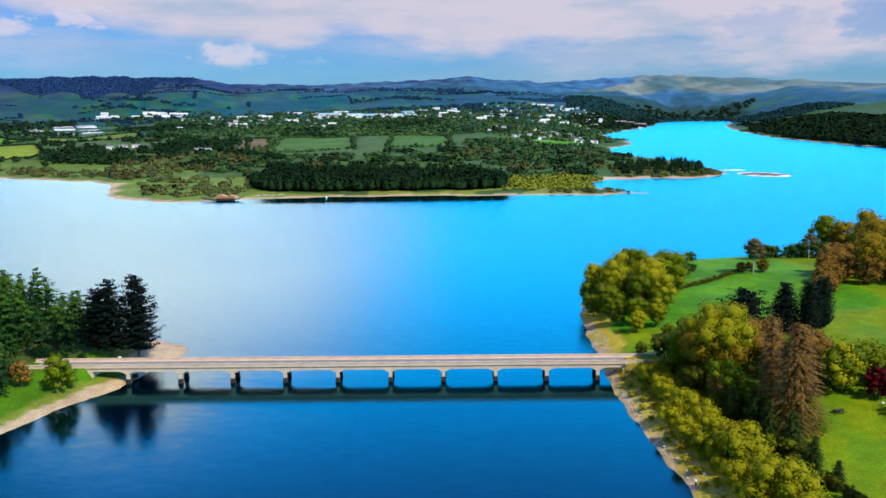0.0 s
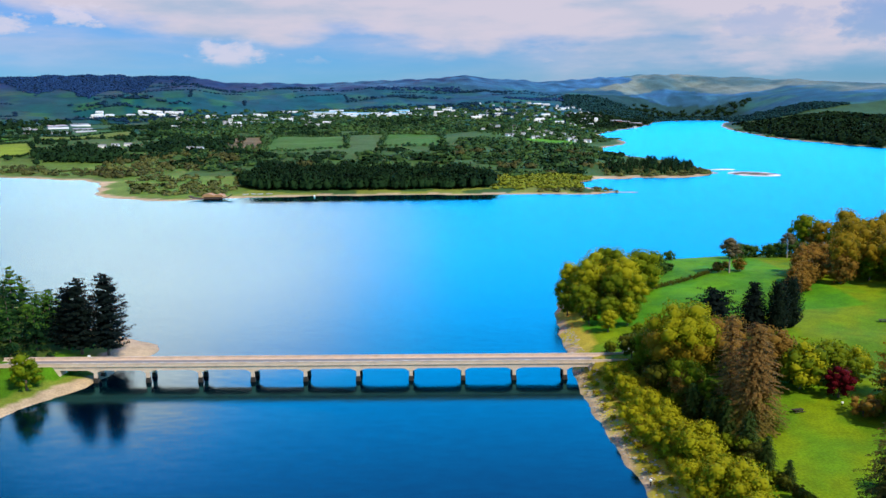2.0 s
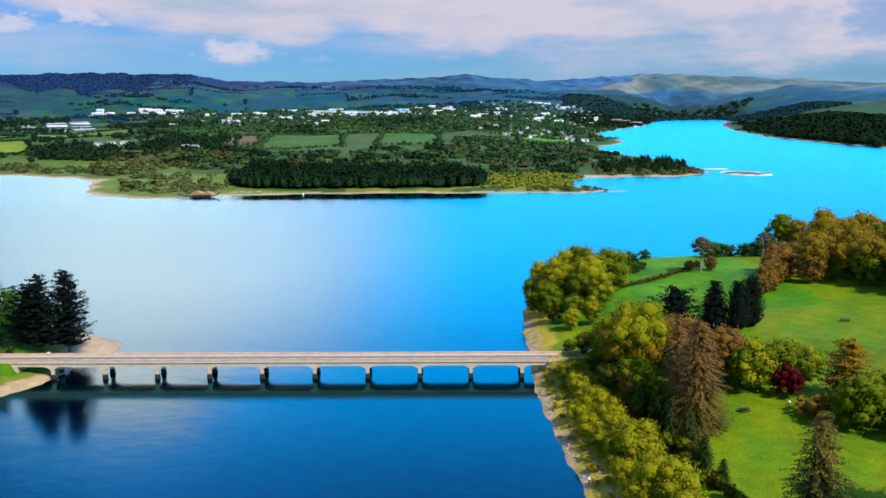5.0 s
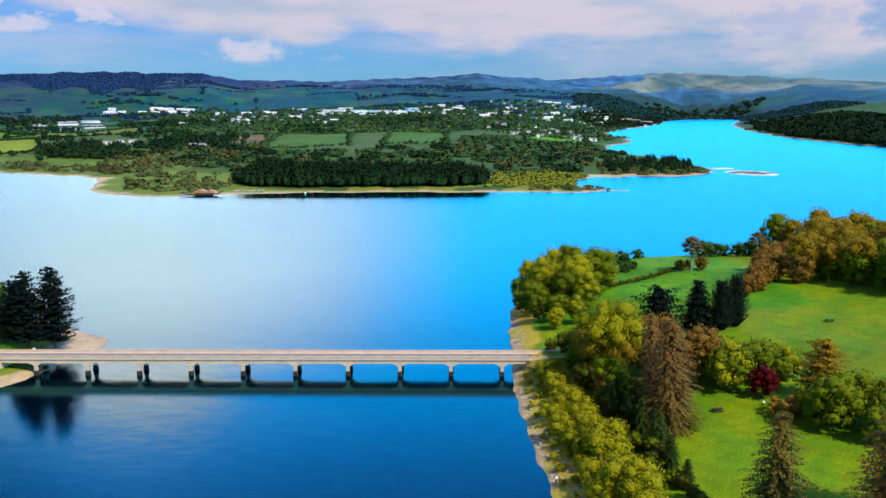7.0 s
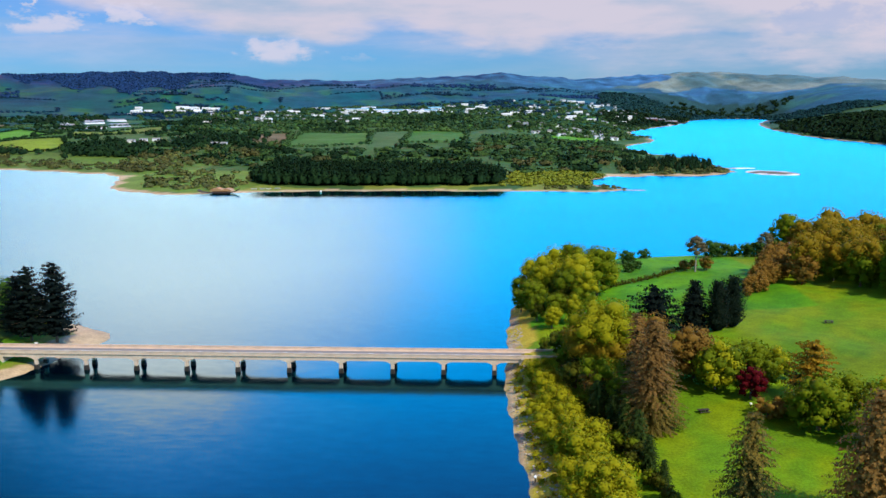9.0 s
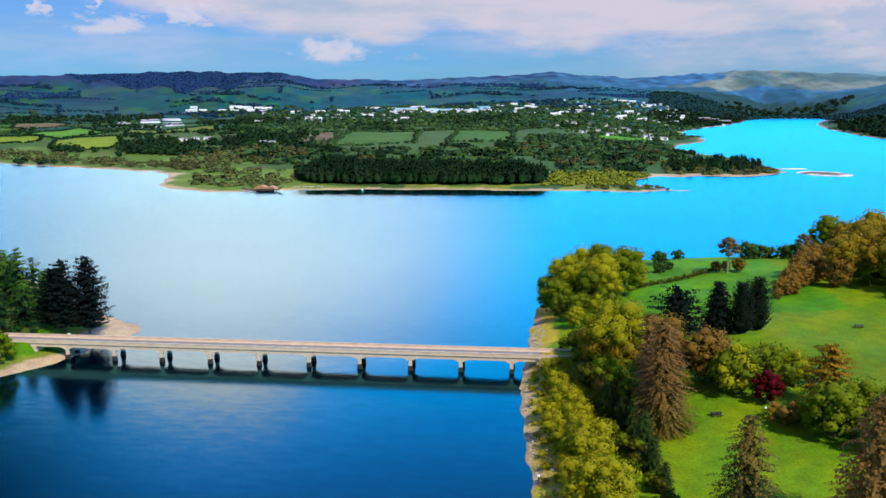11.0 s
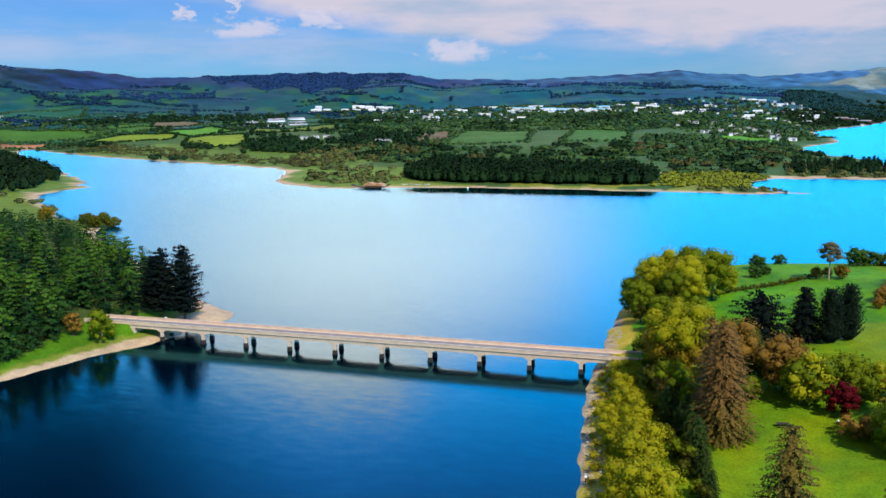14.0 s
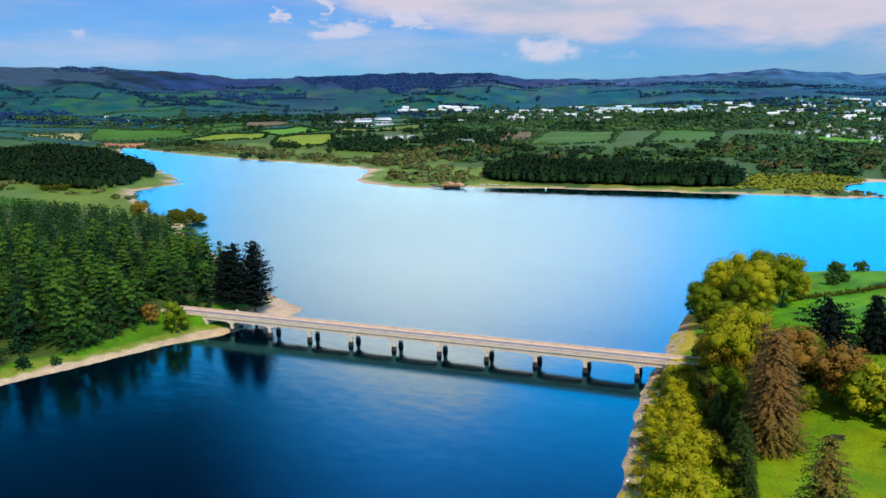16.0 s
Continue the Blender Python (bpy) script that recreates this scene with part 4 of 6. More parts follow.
def limbs(height, spread, rng, lean=0.0, n=6, r0=0.35, fork=0.35):
    """A tapered trunk with limbs."""
    top = np.array((lean * height, 0, height * 0.85))
    path = [np.array((0, 0, -0.8)) * (1 - t) + top * t + rng.normal(0, 0.02 * height, 3) * (t > 0) * (1, 1, 0) for t in np.linspace(0, 1, 6)]
    bits = [tube(path, np.linspace(r0 * 1.25, r0 * 0.2, 6), 8)]
    for i in range(n):
        t = fork + (0.9 - fork) * (i + 0.5) / n
        p = np.array((0, 0, 0)) * (1 - t) + top * t
        a = i * 2.4 + rng.uniform(-0.4, 0.4)
        e = p + np.array((math.cos(a) * spread, math.sin(a) * spread, height * 0.16 * rng.uniform(0.6, 1.3))) * rng.uniform(0.6, 0.95)
        m = (p + e) / 2 + (0, 0, -0.04 * height)
        bits.append(tube([p, m, e], (r0 * 0.45 * (1.1 - t * 0.6), r0 * 0.28, r0 * 0.08), 5))
    return merge(bits)


def broadleaf(height, radius, mats, seed, base=0.22, lobes=30, size=0.75, density=1.3, squash=1.0, bark="bark", clump=(0.20, 0.44), layered=False):
    """Trunk data and crown data (one for each foliage material) of a lobed deciduous tree or shrub."""
    rng = np.random.RandomState(seed)
    rz = height * (1 - base) / 2
    cz = height * base + rz
    out = []
    for i in range(lobes):
        u = 1 - 1.9 * (i + 0.5) / lobes
        a = i * 2.39996 + rng.uniform(-0.3, 0.3)
        rr = math.sqrt(max(0, 1 - u * u))
        g = rng.uniform(0.50, 0.92)
        lr = radius * rng.uniform(*clump) * (1.12 if u > 0.2 else 0.9)
        out.append((radius * g * rr * math.cos(a), radius * g * rr * math.sin(a), cz + rz * (g if u > 0 else max(g, 0.85)) * u * squash, lr, rng.uniform(0.72, 0.95)))
    out.append((0, 0, cz, radius * 0.62, rz / radius))
    trunk = link_mesh("trunk", *limbs(height * 0.8, radius * 0.75, rng, rng.uniform(-0.05, 0.05), 7, radius * 0.05 + 0.1), M[bark], True)
    crowns = []
    for k, mt in enumerate(mats):
        if layered and len(mats) > 1:                    # first foliage on the upper boughs, second below
            sel = [l for i, l in enumerate(out) if (l[2] + (i % 3 - 1) * 0.06 * height < cz + 0.12 * rz) == bool(k)]
        else:
            sel = [l for i, l in enumerate(out) if (i * 7 % 10) / 10 * len(mats) // 1 == k] if len(mats) > 1 else out
        if sel:
            crowns.append(crown_mesh("crown", sel, density, size, M[mt], rng))
    return trunk, crowns


def conifer(height, radius, mat, seed, base=0.06, whorls=22, per=11, droop=0.25, size=0.85, power=0.85, gaps=0.0, bark="bark", tip=None, tip_from=0.72):
    """A spire: whorls of drooping boughs, each a row of sprays along a thin limb."""
    rng = np.random.RandomState(seed)
    C, Nn, S, T, bits = [], [], [], [], []
    bits.append(tube([(0, 0, -0.8), (0.1, 0, height * 0.4), (0, 0.1, height * 0.98)], (height * 0.018 + 0.06, height * 0.012 + 0.04, 0.03), 7))
    for w in range(whorls):
        t = (w + 0.5) / whorls
        z = height * (base + (1 - base) * t)
        prof = math.sin(math.pi * min(1, 0.12 + 0.88 * (1 - t)) * 0.5) ** power
        rr = radius * prof * rng.uniform(0.85, 1.12)
        k = max(4, int(per * (0.45 + 0.55 * (1 - t))))
        for b in range(k):
            if rng.uniform() < gaps:
                continue
            a = 2 * math.pi * (b + rng.uniform(-0.35, 0.35)) / k + w * 0.9
            ln = rr * rng.uniform(0.72, 1.15)
            zz = z + rng.uniform(-0.5, 0.5) * height / whorls
            m = max(3, int(ln / (size * 0.42)))
            for j in range(m):
                q = (j + 0.7) / m
                p = np.array((math.cos(a) * ln * q, math.sin(a) * ln * q, zz - droop * ln * q * q + 0.10 * ln * q))
                for s in range(2):
                    side = rng.uniform(-0.5, 0.5) * size * (0.7 + 1.2 * (1 - abs(q - 0.5)))
                    C.append(p + (-math.sin(a) * side, math.cos(a) * side, rng.uniform(-0.25, 0.15) * size))
                    Nn.append((math.cos(a) * 0.80, math.sin(a) * 0.80, 0.42))
                    S.append(size * rng.uniform(0.7, 1.25) * (1.1 - 0.35 * q))
                    T.append(t + 0.25 * q + rng.uniform(-0.12, 0.12) > tip_from)
            if b % 3 == 0:
                bits.append(tube([(0, 0, zz), (math.cos(a) * ln * 0.85, math.sin(a) * ln * 0.85, zz - droop * ln * 0.6)], (0.07, 0.02), 4))
    V = cards(C, Nn, S, rng, 0.3)[0]
    soft = np.array(Nn) + rng.normal(0, 0.25, (len(Nn), 3))
    soft /= np.linalg.norm(soft, axis=1)[:, None]
    crowns = []
    T = np.array(T) & (tip is not None)
    for pick, m in ((~T, mat), (T, tip)):          # fresh growth on the top and the ends of the boughs
        if pick.any():
            k = np.repeat(pick, 4)
            crowns.append(soft_normals(link_mesh("crown", V[k], np.arange(k.sum()).reshape(-1, 4), M[m]), np.repeat(soft, 4, 0)[k]))
    return link_mesh("trunk", *merge(bits), M[bark], True), crowns


def pine(height, radius, mat, seed, bare=0.35, pads=22, size=0.7, bark="bark", density=2.2, flat=(0.45, 0.65)):
    """A pine: clear stem and flattened pads of needles on upswept limbs."""
    rng = np.random.RandomState(seed)
    bits = [tube([(0, 0, -0.8), (0.2, 0.1, height * 0.5), (0, 0, height * 0.97)], (height * 0.017 + 0.08, height * 0.013 + 0.05, 0.05), 7)]
    lobes = []
    for i in range(pads):
        t = i / (pads - 1)
        z = height * (bare + (0.96 - bare) * t)
        a = i * 2.39996 + rng.uniform(-0.4, 0.4)
        env = radius * (0.35 + 0.65 * math.sin(math.pi * min(1, 0.30 + 0.70 * (1 - t)) * 0.75)) * (1 - 0.55 * t ** 3)
        g = env * rng.uniform(0.45, 0.85) * (0.3 if t > 0.93 else 1)
        p = (math.cos(a) * g, math.sin(a) * g, z)
        lobes.append((*p, radius * rng.uniform(0.34, 0.50), rng.uniform(*flat)))
        bits.append(tube([(0, 0, z - 0.08 * height), (p[0] * 0.9, p[1] * 0.9, z - 0.2)], (0.10, 0.03), 4))
    return link_mesh("trunk", *merge(bits), M[bark], True), [crown_mesh("crown", lobes, density, size, M[mat], rng)]


PROTO = {}


def place(kind, variant, x, y, make, label, category="tree", group="", scale=1.0, turn=None, name=None, sink=0.0, stretch=1.0, z=None):
    """Stands a tree of a kind at a plan position; the first of its kind is built, the others are copies."""
    key = (kind, variant)
    turn = (x * 37.7 + y * 91.3) % 360 if turn is None else turn
    z = ground_z(x, y) if z is None else z
    m = Matrix.LocRotScale((x, y, z - sink), Euler((0, 0, radians(turn))), (scale, scale, scale * stretch))
    if key in PROTO:
        first = PROTO[key]
        root = copy_thing(first, m @ Matrix.Diagonal([1 / v for v in first.scale] + [1]))
    else:
        trunk, crowns = make()
        root = new(name or kind)
        part("trunk", trunk, None, root)
        for c in crowns:
            part("crown", c, None, root)
        root.matrix_basis = m
        PROTO[key] = root
    return tagged(root, label, category, group)


# Trees and shrubs of the east bank
def east_bank():
    lay = [  # kind, variant, x, y, builder, label
        ("oak_tree", 0, 174, -24, lambda: broadleaf(25.5, 10.2, ("willow", "amber"), 11, 0.20, 44, 0.6, 1.5, clump=(0.26, 0.42), layered=True), "tall domed oak, fresh yellow-green above and amber below"),
        ("oak_tree", 1, 170, -9, lambda: broadleaf(16.0, 7.0, ("oak",), 12, 0.10, 26, 0.6, 1.4, clump=(0.30, 0.46)), "spreading green oak beside the road"),
        ("oak_tree", 2, 171.5, -39, lambda: broadleaf(13.0, 5.4, ("oak", "copper"), 27, 0.10, 22, 0.55, 1.5, clump=(0.28, 0.46), layered=True), "smaller green oak with bronze young leaves below"),
        ("larch_tree", 0, 183.2, -60, lambda: conifer(28.6, 8.0, "larchgreen", 13, 0.02, 44, 24, 0.20, 0.52, 0.72, 0.14, tip="brownspray", tip_from=0.5), "tall larch, olive below and bare reddish brown above"),
        ("larch_tree", 1, 180.5, -49, lambda: conifer(28.0, 5.4, "brownspray", 28, 0.05, 36, 15, 0.25, 0.5, 0.65, 0.28), "slim bare brown larch behind the taller one"),
        ("spruce_tree", 0, 192, -112, lambda: conifer(24.8, 7.2, "spruce", 14, 0.03, 26, 17, 0.26, 0.62, 0.8, 0.10, tip="larchgreen"), "dark green spruce with tiered boughs on the lawn"),
        ("cypress_tree", 0, 219.5, 18, lambda: conifer(17.0, 4.4, "cypress", 15, 0.0, 36, 17, -0.7, 0.75, 0.42), "narrow nearly black columnar cypress"),
        ("cedar_tree", 0, 199, 22, lambda: conifer(16.0, 11.0, "fir", 16, 0.12, 11, 15, 0.02, 1.3, 0.34, 0.12), "broad dark cedar with flat tiers of needles"),
        ("beech_tree", 0, 201, -28, lambda: broadleaf(15.5, 7.6, ("copper",), 17, 0.05, 34, 0.65), "round brown-leaved young beech at the lawn's edge"),
        ("maple_tree", 0, 212.5, -45, lambda: broadleaf(8.8, 4.2, ("red",), 18, 0.05, 22, 0.5, 1.6), "small dark maroon maple at the lawn's edge"),
        ("golden_conifer", 0, 226.5, -49, lambda: conifer(16.0, 7.2, "spruce", 19, 0.08, 13, 18, 0.02, 0.85, 0.5, 0.06, tip="yellow", tip_from=0.45), "conifer with orange-gold tips on tiered branches"),
    ]
    for kind, v, x, y, make, label in lay:
        place(kind, v, x, y, make, label, "tree")
    for v, x, y, h, r, mt in ((3, 188, -20, 18.5, 8.0, ("copper", "scrub")), (4, 189, -3, 14.5, 7.0, ("oak", "scrub")), (5, 180, 4, 13.0, 6.0, ("oak", "scrub"))):
        place("oak_tree", v, x, y, lambda: broadleaf(h, r, mt, 40 + v, 0.06, 28, 0.6, 1.4, clump=(0.28, 0.46), layered=True), "spreading broadleaf tree in the dense shrubbery", "tree")
    place("brown_spruce", 0, 215, -113, lambda: conifer(27.5, 8.6, "brownspray", 152, 0.03, 30, 16, 0.22, 0.9, 0.8), "tall orange-brown spruce with tiered boughs on the lawn", "tree")
    place("dark_spruce", 0, 212.5, 22, lambda: conifer(17.5, 6.0, "fir", 151, 0.02, 26, 16, 0.15, 0.9, 0.7), "dark green spruce behind the shrubbery", "tree")
    place("cypress_tree", 0, 225.5, 22, None, "narrow nearly black columnar cypress", "tree", scale=1.02, turn=80)
    for i, (x, y, s) in enumerate([(177.5, -73, 0.5), (178.5, -83, 0.4), (180, -92, 0.32), (176, -62, 0.45), (170.5, -50, 0.5), (174, -57, 0.42)]):
        place("young_spruce", 0, x, y, lambda: conifer(22.0, 6.6, "sapling", 131, 0.02, 28, 13, 0.25, 0.8, 0.7), "young dark green conifer at the foot of the larch", "tree", "young conifers by the larch", s)
    # a lone pine in the upper pasture, and its low companions
    place("pasture_pine", 0, 234.5, 115, lambda: pine(16.5, 5.4, "lone", 20, 0.58, 18, 0.5, "palebark", 1.2), "lone grey-brown pine with a bare pale trunk in the pasture", "tree")
    for x, y, k in ((240.0, 117, 0.75), (230.0, 118, 0.62), (235, 122, 0.5)):
        place("pasture_thorn", 0, x, y, lambda: broadleaf(8.5, 4.6, ("scrub", "copper"), 132, 0.03, 24, 0.55, 1.3), "brown-green thorn tree beside the lone pine", "tree", "thorns under the lone pine", k)
    # a low dark hedge across the upper pasture
    for i in range(26):
        t = i / 25
        place("hedge_bush", i % 2, 190 + 37 * t, 91 + 27 * t, lambda i=i: broadleaf(2.2, 1.7, ("scrub",), 134 + i % 2, 0.02, 9, 0.4, 2.2), "low dark bush of the pasture hedge", "bush", "bushes of the pasture hedge", 0.8 + 0.3 * math.sin(i * 2.3))
    # grove on the point beyond the bridge
    grove = [(158, 66, 0.74), (163, 80, 0.98), (171, 66, 0.86), (175, 74, 1.12), (186, 84, 1.10), (166, 97, 1.0), (178, 104, 1.0),
             (159, 106, 0.85), (166, 50, 0.58), (178, 60, 0.78), (176, 120, 0.9), (164, 40, 0.45),
             (154, 88, 0.66), (172, 44, 0.52), (159, 54, 0.55), (192, 94, 0.62), (153, 76, 0.5)]
    for i, (x, y, s) in enumerate(grove):
        place("grove_tree", i % 4, x, y, lambda i=i: broadleaf(20.5, 7.4, (("oak",), ("willow", "oak"), ("oak", "scrub"), ("willow",))[i % 4], 30 + i % 4, 0.05, 22, 0.6, 1.5, clump=(0.32, 0.50), layered=True),
              "full-crowned yellow-green broadleaf tree of the shore grove", "tree", "trees of the shore grove", s)
    # willows on the beach
    rng = np.random.RandomState(52)
    willows = []
    for k in range(17):
        y = -9 - 6.9 * k
        edge = np.interp(y, [-124, -98, -72, -53, -34, -8], [175.5, 173, 170, 167, 163.5, 161.5])
        shore = np.interp(y, [-120, -75, -38, 0], [155.5, 151.5, 147.5, 146.5])
        for j in range(4):
            x = edge - 5.0 - 5.4 * j + rng.uniform(-0.9, 0.9)
            if x > shore + 7.0:
                willows.append((float(x), y + rng.uniform(-1.6, 1.6), rng.uniform(0.70, 1.30) * (0.72 if x < shore + 11.5 else 1.0)))
    for i, (x, y, s) in enumerate(willows):
        place("willow_bush", i % 3, x, y, lambda i=i: broadleaf(7.8, 4.7, ("willow",), 50 + i % 3, 0.02, 13, 0.55, 2.3, clump=(0.34, 0.52)),
              "rounded yellow-green willow bush above the stony shore", "bush", "willow bushes along the shore", s)
    for i in range(54):
        t = i / 53
        y = 2 - 122 * t + 2.0 * math.sin(i * 2.1)
        x = np.interp(y, [-120, -75, -38, 0], [160.0, 156.0, 152.5, 151.7]) + 2.4 * math.sin(i * 1.7)
        place("reed_bush", i % 2, float(x), y, lambda i=i: broadleaf(3.4, 2.3, ("willow",) if i % 2 else ("amber", "willow"), 140 + i % 2, 0.02, 11, 0.4, 2.4),
              "low yellow-green scrub at the water's edge", "bush", "low scrub at the water's edge", 0.32 + 0.32 * abs(math.sin(i * 3.3)))
    # undergrowth below the oaks and the larch
    for i, (x, y, s) in enumerate([(167, -26, 0.95), (173, -30, 1.0), (172, -42, 0.8), (177, -44, 0.9), (176, -55, 0.75), (176, -76, 0.5), (179, -92, 0.42), (181, -102, 0.4),
                                   (165, 2, 0.9), (166, -12, 0.9), (170, -62, 0.5), (173, -71, 0.5), (175.5, -81, 0.45), (177.5, -90, 0.42), (180, -98, 0.4), (181.5, -104, 0.4), (178, -78, 0.5), (168, -42, 0.55), (171, -35, 0.7), (191, -36, 0.7), (186, -40, 0.8), (183, -108, 0.4), (194, 8, 0.8), (193, -8, 1.0), (186, 24, 0.6),
                                   (160, 14, 0.5), (180, 34, 0.5), (173, 30, 0.5), (197, 32, 0.6)]):
        place("shrub", i % 2, x, y, lambda i=i: broadleaf(10.5, 5.2, ("oak", "scrub") if i % 2 else ("scrub",), 60 + i % 2, 0.03, 26, 0.6, 1.3, layered=True),
              "green shrub in the shade of the oaks", "bush", "shrubs under the oaks", s)
    for x, y, k in ((174.5, -50, 1.0), (177.5, -55, 1.1), (172.5, -46, 0.8)):
        place("upright_shrub", 0, x, y, lambda: broadleaf(9.5, 2.8, ("oak", "sapling"), 136, 0.02, 20, 0.5, 1.6), "upright green shrub at the foot of the larch", "bush", "upright shrubs by the larch", k)
    # shrubbery round the lawn
    for i, (x, y, s) in enumerate([(205, -37, 1.35), (217, -30, 1.15), (209, -31, 1.0), (222, -67, 1.4), (224, -31, 0.9), (229, -61, 1.15), (233, -72, 1.1), (218, -37, 0.8), (219, -58, 0.55), (199, -14, 0.9), (238, -66, 1.1), (228, -78, 0.9)]):
        place("garden_bush", i % 2, x, y, lambda i=i: broadleaf(9.6, 5.2, ("oak",) if i % 2 else ("willow", "oak"), 70 + i % 2, 0.03, 30, 0.6, 1.3, clump=(0.26, 0.46)),
              "rounded green garden bush at the lawn's edge", "bush", "bushes round the lawn", s)
    for x, y, s in ((213, -58, 1.0), (217.5, -56, 0.8)):
        place("copper_bush", 0, x, y, lambda: broadleaf(4.8, 4.2, ("copper",), 133, 0.03, 18, 0.55, 1.4), "low bronze garden bush at the lawn's edge", "bush", "low bronze bushes", s)
    # wood on the hilltop
    rng = np.random.RandomState(8)
    wood = []
    for i in range(900):
        x, y = rng.uniform(260, 390), rng.uniform(45, 190)
        if y < np.interp(x, [260, 264, 272, 283, 292, 305, 390], [90, 72, 66, 60, 50, 42, 36]):
            continue
        if x < 256 + (y - 60) * 0.34:
            continue
        gap = 70 if y < 120 else 110
        if all((x - a) ** 2 + (y - b) ** 2 > gap for a, b, _ in wood):
            wood.append((x, y, rng.uniform(0.85, 1.15)))
    for i, (x, y, s) in enumerate(wood[:72]):
        place("hill_wood_tree", i % 3, x, y, lambda i=i: broadleaf(20.5, 7.4, (("oak",), ("amber", "oak"), ("amber", "copper"))[i % 3], 80 + i % 3, 0.0, 24, 0.9, 0.75, clump=(0.30, 0.48), layered=True),
              "broadleaf tree of the hilltop wood in spring leaf", "tree", "trees of the hilltop wood", s)
    # brown thicket down the slope from the wood, and bushes on the far edge of the pasture
    for i in range(22):
        t = i / 21
        place("thicket_tree", i % 2, 243 + 27 * t + 4 * (i % 2), 63 + 42 * t + 3 * (i % 3), lambda i=i: broadleaf(9.0, 4.0, ("copper",), 90 + i % 2, 0.0, 18, 0.7, 1.1, clump=(0.3, 0.5)),
              "leafless brown thicket tree on the pasture slope", "tree", "thicket on the pasture slope", 0.5 + 1.1 * t)
    place("pasture_pine", 0, 281, 163, None, "grey thin-leaved pine at the pasture's far edge", "tree", scale=0.8, turn=40)
    for i, (x, y, s) in enumerate([(209, 150, 1.3), (221, 172, 1.0), (256, 170, 1.7), (262, 172, 1.5), (268, 176, 1.2), (274, 168, 1.5), (282, 172, 1.6), (290, 168, 1.7), (206, 128, 1.0), (211, 134, 0.8)]):
        place("shore_bush", 0, x, y, lambda: broadleaf(6.0, 3.6, ("farbush",), 95, 0.03, 16, 0.6, 1.3), "low green bush on the far edge of the pasture", "bush", "bushes at the pasture's edge", s, sink=0.9 * s)


east_bank()


# Pine wood on the west bank
def west_wood():
    rng = np.random.RandomState(21)
    spots = []
    for _ in range(6000):
        x, y = rng.uniform(-440, -25), rng.uniform(-140, 270)
        dist = math.hypot(x - 150, y + 260)
        if not in_polygon(np.array([x]), np.array([y]), WOOD)[0]:
            continue
        if abs(y - 3.75 + (x + 45) * 0.35) < 6 and x > -120:
            continue
        # tall timber inland, younger and lower towards the northern shore
        over = max(0.0, y - np.interp(x, [-440, -314, -215, -152, -98, -52], [150, 140, 132, 102, 70, 40]))
        s = rng.uniform(0.62, 1.08) * (1 + 0.14 * float(waves(np.array(x), np.array(y), 55, 41)))
        if x > -95 and y < 20:
            s = rng.uniform(0.85, 1.12)
        if over > 0:
            s = min(s, (24.5 - 0.145 * over + rng.uniform(-3.0, 0.5)) / 22.5)
        if s < 0.26:
            continue
        gap = (5.8 + 0.008 * dist) * rng.uniform(0.85, 1.2) * (0.45 + 0.55 * min(1, s / 0.75))
        if all((x - a) ** 2 + (y - b) ** 2 > gap * gap for a, b, _ in spots):
            spots.append((x, y, s))
    spots.sort(key=lambda s: math.hypot(s[0] - 160, s[1] + 260))
    fir = [(-23.8, 25, 1.0), (-33, 23.5, 0.93), (-39.5, 27, 0.78)]
    spots = [s for s in spots if all((s[0] - a) ** 2 + (s[1] - b) ** 2 > 50 for a, b, _ in fir)]
    zs, ds = land(np.array([s[0] for s in spots]), np.array([s[1] for s in spots]))
    spots = [(*s, float(z)) for s, z, d in zip(spots, zs, ds) if d > 9]
    for i, (x, y, s) in enumerate(fir):
        place("fir_tree", 0, x, y, lambda: conifer(30.0, 9.0, "fir", 101, 0.09, 19, 22, -0.10, 1.15, 0.62, 0.15), "tall nearly black fir at the bridge head", "tree", "firs at the bridge head", s)
    shapes = [(21.5, 6.8, 12, 12, 0.15, 0.85), (23.5, 6.2, 13, 11, 0.22, 0.95), (19.5, 7.2, 10, 13, 0.10, 0.65), (21.5, 6.8, 12, 12, 0.05, 0.80), (18.5, 7.0, 10, 12, 0.2, 0.60)]
    for i, (x, y, s, z) in enumerate(spots[:298]):
        v = i * 7 % 3 if float(waves(np.array(x), np.array(y), 42, 43)) + 0.35 * math.sin(i * 2.7) > -0.05 else 3 + i % 2
        h, r, wh, per, dr, pw = shapes[v]
        place("pine_tree", v, x, y, lambda: conifer(h, r, "pine", 110 + v, 0.05, wh, per, dr, 1.05, pw, 0.16, tip="youngpine" if v != 1 else "pine"),
              "green pine of the dense shore wood", "tree", "pines of the shore wood", s, z=z, stretch=0.92 + 0.2 * ((i * 37) % 10) / 10)
    # the small round tree beside the bridge and brush along the bank
    place("bank_tree", 0, -35.5, -11.5, lambda: broadleaf(12.5, 5.2, ("oak",), 120, 0.03, 26, 0.6, 1.4), "small rounded olive-green tree beside the bridge end", "tree")
    place("bronze_tree", 0, -48.5, -11, lambda: broadleaf(9.5, 3.6, ("copper",), 121, 0.1, 20, 0.6, 1.3), "slim bronze-leaved young tree by the road", "tree")
